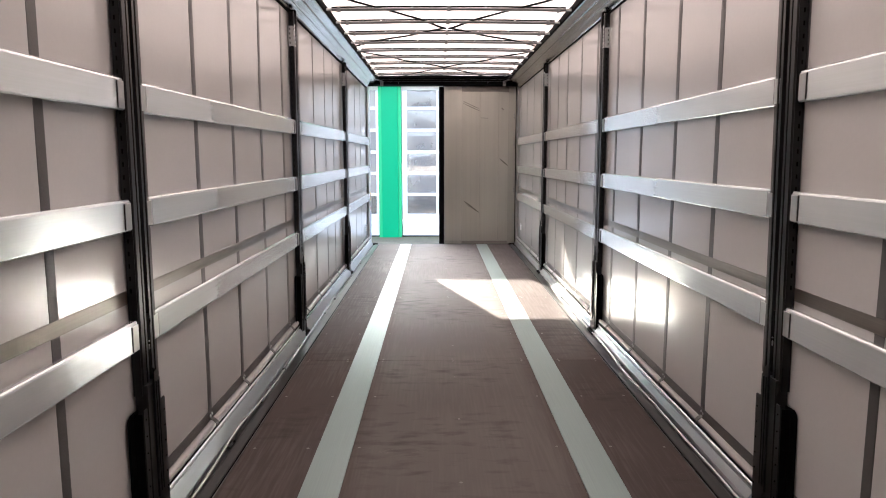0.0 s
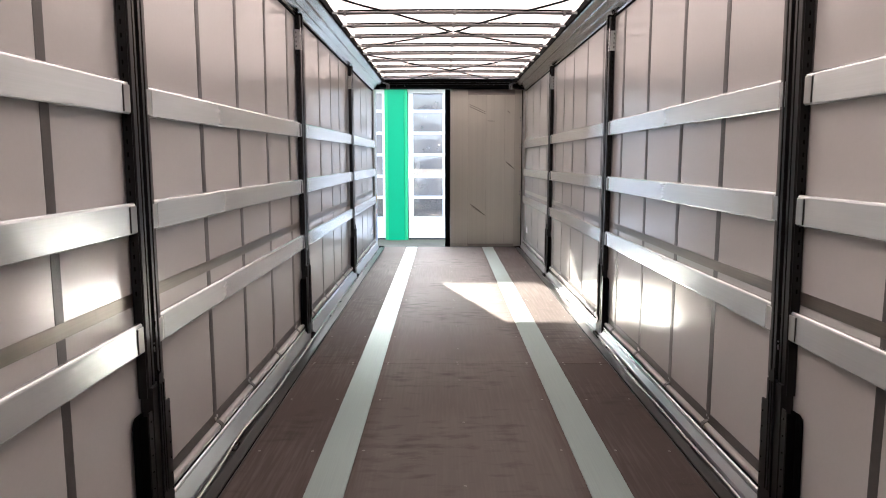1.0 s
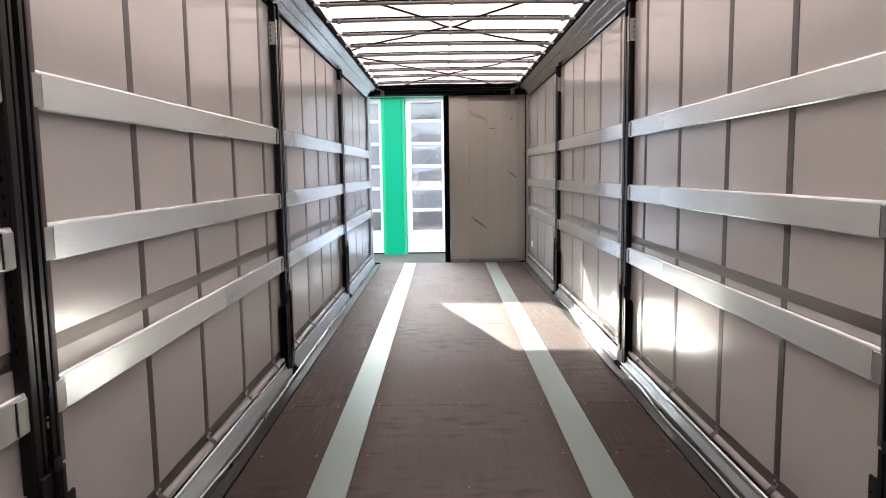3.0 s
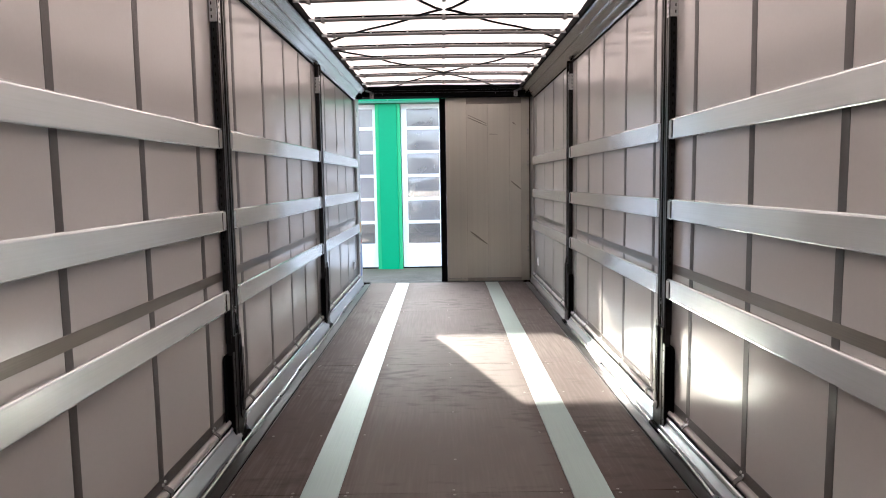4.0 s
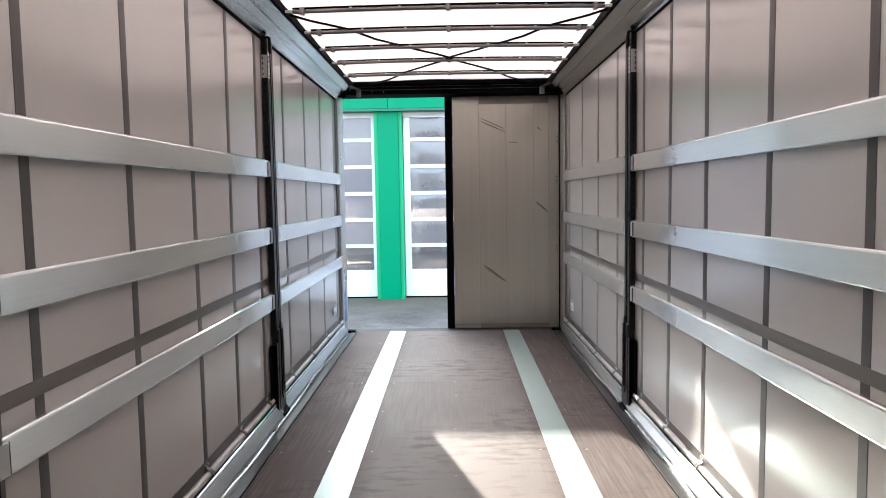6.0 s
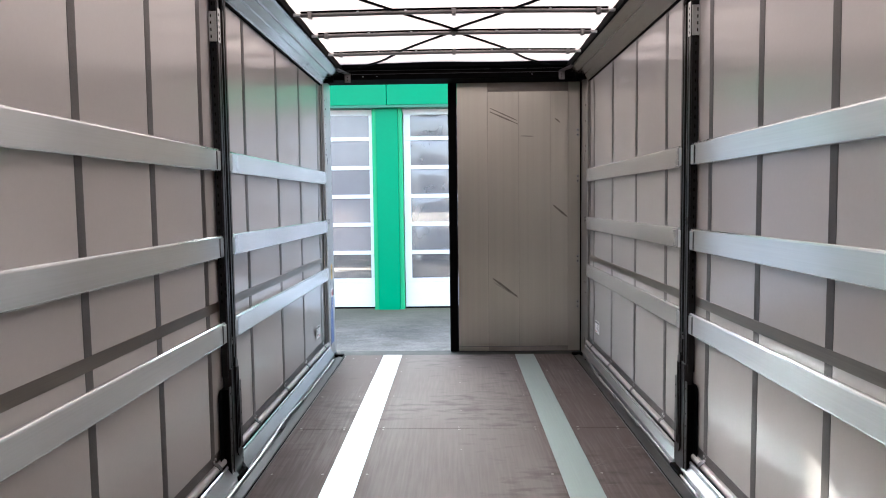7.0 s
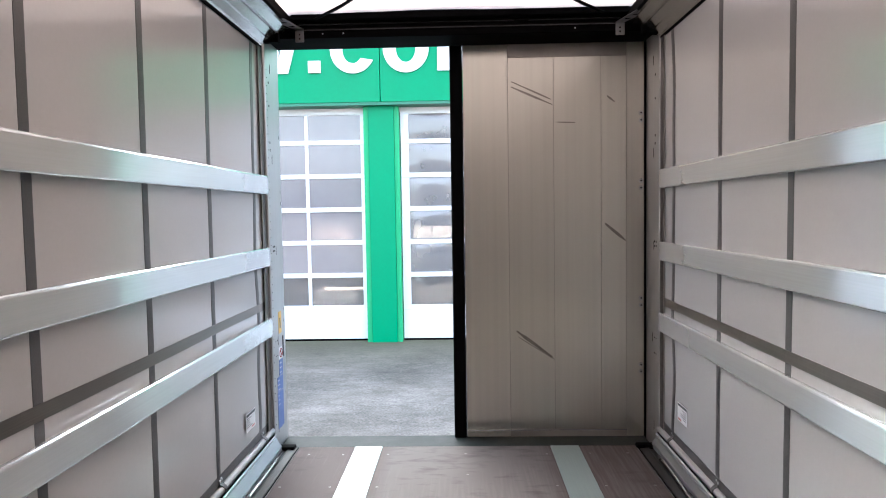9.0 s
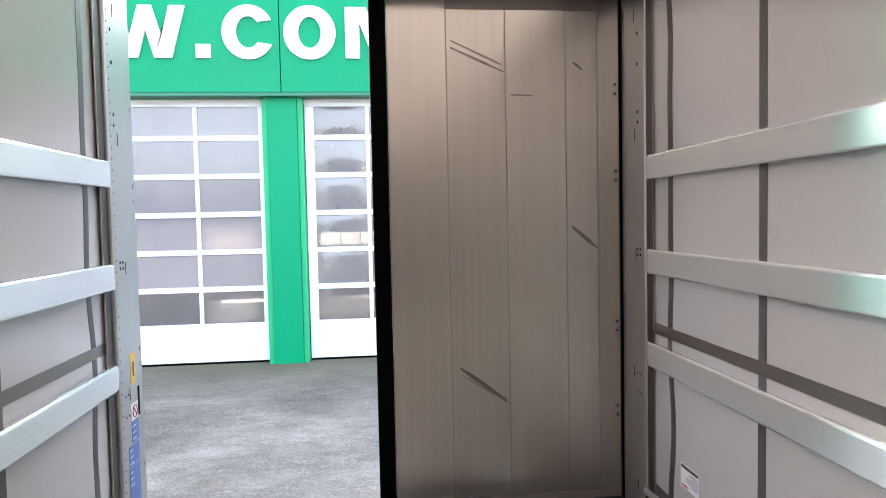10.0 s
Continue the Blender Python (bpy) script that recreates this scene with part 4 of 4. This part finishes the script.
# ---------------------------------------------------------------- workshop building
FY, BY = 19.62, 19.85                 # front of the fascia, plane of the gates
GZ = -0.787
hall = thing("workshop_building", (0, 0, 0), "workshop hall with green cladding and a white lettered fascia", "building")
HB = BY + 12.0                        # back wall of the hall
for xa, xb, za, zb in ((-14, -5.80, GZ - 0.4, 3.37), (3.645, 14, GZ - 0.4, 3.37), (-14, 14, 3.372, 4.918)):
    part("front_wall", box(bmn(), xa, xb, BY + 0.252, BY + 0.40, za, zb), M_DARKIN, hall)
for xa, xb in ((-14, -13.85), (13.85, 14)):
    part("side_wall", box(bmn(), xa, xb, BY + 0.402, HB - 0.002, GZ - 0.4, 4.918), M_DARKIN, hall)
WINS = [(-5.30, -3.92), (-1.74, 0.92)]
for xa, xb, za, zb in ((-14, 14, GZ - 0.4, 0.62), (-14, 14, 1.022, 4.918), (-14, WINS[0][0], 0.622, 1.02), (WINS[0][1], WINS[1][0], 0.622, 1.02), (WINS[1][1], 14, 0.622, 1.02)):
    part("back_wall", box(bmn(), xa, xb, HB, HB + 0.15, za, zb), M_DARKIN, hall)
for xa, xb in WINS:
    count = round((xb - xa) / 0.665)
    for i in range(count + 1):
        x = xa + (xb - xa) * i / count
        part("window_bar", box(bmn(), x - 0.02, x + 0.02, HB + 0.05, HB + 0.10, 0.624, 1.018), M_WHITE, hall)
part("hall_floor", box(bmn(), -13.85, 13.85, BY + 0.16, HB - 0.002, GZ - 0.3, GZ + 0.006), M_SLAB, hall)
part("roof_slab", box(bmn(), -14.1, 14.1, FY + 0.12, HB + 0.25, 4.92, 5.075), M_WHITE, hall)
FX = [-1.38 + 4.15 * i for i in range(-3, 4)]
for a, b in zip(FX, FX[1:]):
    part("fascia_panel", box(bmn(), a + 0.006, b - 0.006, FY, FY + 0.11, 3.425, 5.08, 0.006), M_GREEN, hall)
part("fascia_drip", box(bmn(), FX[0], FX[-1], FY + 0.012, BY + 0.24, 3.374, 3.423), mat("dark_green_edge", (0.02, 0.16, 0.09), 0.5), hall)
PIL = [-10.84, -6.115, -1.395, 3.96, 8.66]
for x in PIL:
    pl = part("pillar", box(bmn(), x - 0.225, x + 0.225, BY - 0.09, BY + 0.25, GZ - 0.02, 3.371, 0.004), M_GREEN, hall)
    for d in (-1, 1):
        part("corner_trim", box(bmn(), x + d * 0.2265, x + d * 0.312, BY - 0.06, BY + 0.25, GZ - 0.02, 3.371, 0.004), M_GREEN2, pl)
part("gate_head", box(bmn(), -14, 14, BY + 0.10, BY + 0.25, 3.30, 3.371), M_WHITE, hall)


def round_letter(x0, x1, z0, z1, open_side):
    """O, or C with its mouth to the right: a heavy ring cut from thick plastic."""
    b = bmn()
    cx, cz, rx, rz = (x0 + x1) / 2, (z0 + z1) / 2, (x1 - x0) / 2, (z1 - z0) / 2
    n = 44
    if open_side:
        cx, rx = x0 + (x1 - x0) * 0.515, (x1 - x0) * 0.515
    rows = []
    for i in range(n + (1 if open_side else 0)):
        u = i / n
        a = radians(27) + u * radians(306) if open_side else u * 2 * math.pi
        ai = radians(40) + u * radians(280) if open_side else a
        ix, iz = (0.46, 0.58) if open_side else (0.43, 0.575)
        co = [(cx + rx * math.cos(a), cz + rz * math.sin(a)), (cx + rx * ix * math.cos(ai), cz + rz * iz * math.sin(ai))]
        rows.append([b.verts.new((x, y, z)) for y in (FY - 0.042, FY - 0.002) for x, z in co])
    last = n if open_side else n + 1
    for i in range(last if not open_side else n):
        p, q = rows[i % len(rows)], rows[(i + 1) % len(rows)]
        if not open_side and i == n:
            break
        b.faces.new((p[0], q[0], q[1], p[1]))
        b.faces.new((p[2], p[3], q[3], q[2]))
        b.faces.new((p[0], p[2], q[2], q[0]))
        b.faces.new((p[1], q[1], q[3], p[3]))
    if open_side:
        for p in (rows[0], rows[-1]):
            b.faces.new((p[0], p[1], p[3], p[2]))
    part("letter", b, M_LETTER, hall, "white raised sign letter")


def cut_letter(outline, x0, x1, z0, z1):
    """A straight-edged letter cut from thick plastic; its outline runs in a unit square."""
    b = bmn()
    lo = [b.verts.new((x0 + u * (x1 - x0), FY - 0.042, z0 + w * (z1 - z0))) for u, w in outline]
    hi = [b.verts.new((v.co.x, FY - 0.002, v.co.z)) for v in lo]
    n = len(outline)
    b.faces.new(lo)
    b.faces.new(hi[::-1])
    for i in range(n):
        b.faces.new((lo[i], lo[(i + 1) % n], hi[(i + 1) % n], hi[i]))
    bmesh.ops.triangulate(b, faces=[q for q in b.faces if len(q.verts) > 4])
    part("letter", b, M_LETTER, hall, "white raised sign letter")


M_SHAPE = [(0, 0), (0, 1), (0.31, 1), (0.5, 0.42), (0.69, 1), (1, 1), (1, 0), (0.79, 0), (0.79, 0.70), (0.585, 0), (0.415, 0), (0.21, 0.70), (0.21, 0)]
W_SHAPE = [(0, 1), (0.20, 1), (0.30, 0.40), (0.415, 1), (0.585, 1), (0.70, 0.40), (0.80, 1), (1, 1), (0.82, 0), (0.60, 0), (0.5, 0.55), (0.40, 0), (0.18, 0)]
LZ0, LZ1 = 3.93, 4.705
cut_letter(W_SHAPE, -3.91, -2.75, LZ0, LZ1)
cut_letter([(0, 0), (0, 1), (1, 1), (1, 0)], -2.61, -2.395, LZ0, LZ0 + 0.205)
round_letter(-2.225, -1.47, LZ0 - 0.02, LZ1 + 0.02, True)
round_letter(-1.315, -0.53, LZ0 - 0.02, LZ1 + 0.02, False)
cut_letter(M_SHAPE, -0.385, 0.64, LZ0, LZ1)


def bulged(x0, x1, y, z0, z1, swell):
    """A thin pane that bellies out of its frame."""
    if not swell:
        return box(bmn(), x0, x1, y, y + 0.008, z0, z1)
    b = bmn()
    nx_, nz_ = 14, 10
    for back in (0.0, 0.006):
        rows = []
        for j in range(nz_ + 1):
            v = j / nz_
            rows.append([b.verts.new((x0 + (x1 - x0) * i / nx_, y + back - swell * (1 - abs(2 * i / nx_ - 1) ** 3.5) * (1 - abs(2 * v - 1) ** 3.5), z0 + (z1 - z0) * v)) for i in range(nx_ + 1)])
        for p, q in zip(rows, rows[1:]):
            for i in range(nx_):
                b.faces.new((p[i], p[i + 1], q[i + 1], q[i]) if not back else (p[i], q[i], q[i + 1], p[i + 1]))
    return b


def gate(x0, x1, stile, cell, pane_mat, label, swell=0.0):
    """A sectional gate: white frame, rows of panes, plain lowest section."""
    g = thing("sectional_gate", (0, 0, 0), label, "garage door", "gates of the hall")
    y = BY + 0.10
    zs = [-0.185, 0.401, 0.990, 1.580, 2.177, 2.774, 3.30]
    part("bottom_section", box(bmn(), x0, x1, y, y + 0.05, GZ + 0.035, -0.230, 0.004), M_WHITE, g)
    part("bottom_seal", box(bmn(), x0, x1, y + 0.005, y + 0.045, GZ, GZ + 0.034), M_RUBBER, g)
    for z in zs:
        part("rail", box(bmn(), x0, x1, y - 0.002, y + 0.05, z - 0.043, z + 0.040 if z < 3.2 else z + 0.02, 0.004), M_WHITE, g)
    n = max(1, round((x1 - x0 - stile) / cell))
    cols = [x0 + stile / 2 + (x1 - x0 - stile) * i / n for i in range(n + 1)]
    for za, zb in zip(zs, zs[1:]):
        for i, x in enumerate(cols):
            w = stile / 2 if i in (0, n) else 0.030
            part("mullion", box(bmn(), x - w, x + w, y + 0.001, y + 0.048, za + 0.041, zb - 0.044), M_WHITE, g)
        for i in range(n):
            wa = stile / 2 if i == 0 else 0.030
            wb = stile / 2 if i == n - 1 else 0.030
            a, c = cols[i] + wa, cols[i + 1] - wb
            pane = part("pane", bulged(a + 0.0005, c - 0.0005, y + 0.022, za + 0.0415, zb - 0.0445, swell), M_PANE_SHADED if za < 0 else pane_mat, g, "", swell > 0)
            pane["label"] = "translucent acrylic pane"
    return g


gate(-5.79, -1.395 - 0.325, 0.07, 0.93, M_PANE, "white sectional workshop gate with rows of milky panes")
gate(-1.07, 3.635, 0.14, 0.913, M_PANEW, "white sectional workshop gate with warped clear panes", 0.016)

# ---------------------------------------------------------------- floor pieces
SEAMS = [FRONT + 0.002, 1.09, 3.31, 5.53, 7.76, 9.97, REAR - 0.005]
SIDES = [(-1.066, -0.706), (-0.529, 0.549), (0.731, 1.090)]
for c0, c1 in SIDES:
    for a, b in zip(SEAMS, SEAMS[1:]):
        part("plywood_panel", box(bmn(), c0, c1, a + 0.002, b - 0.002, -0.034, 0.0, 0.0012), M_PLY, floor)
for c0, c1 in ((-0.705, -0.530), (0.550, 0.730)):
    part("floor_strip", box(bmn(), c0, c1, FRONT + 0.002, REAR - 0.006, -0.034, 0.0015, 0.0015), M_STRIP, floor, "pale metal strip let into the floor")
screw = mesh_of("screw", disc(disc(bmn(), (0, 0, 0.0006), (0, 0, 1), 0.0078, 0.0016, 10), (0, 0, 0.0016), (0, 0, 1), 0.004, 0.0006, 6), M_SCREW)
rnd = random.Random(8)
spots = []
for i in range(18):
    y = 5.53 - 0.74 * 6 + 0.74 * i
    if y > REAR - 0.1:
        break
    twin = min(abs(y - q) for q in SEAMS) < 0.08
    for x in (-1.02, -0.745, -0.49, 0.50, 0.77, 1.03):
        for d in ((-0.02, 0.02) if twin else (0.0,)):
            spots.append((x, y + d))
    spots.append((0.01, y - 0.37))
    if twin:
        spots += [(0.01, y - 0.02), (0.01, y + 0.02)]
spots += [(x, 11.95) for x in (-0.98, -0.76, -0.485, 0.01, 0.51, 0.77, 1.0)] + [(0.01, 11.62)]
for x, y in spots:
    ob = new("screw", screw)
    ob.location = (x + rnd.uniform(-0.008, 0.008), y + rnd.uniform(-0.008, 0.008), 0)
    ob.parent = floor
for i in range(18):
    y = 5.53 - 0.74 * 6 + 0.74 * i
    if y < 3.0:
        for x0, x1 in ((-1.04, -0.73), (0.76, 1.05)):
            part("scuff_line", box(bmn(), x0, x1, y + 0.006, y + 0.009, 0.0001, 0.0005), M_SCUFF, floor)
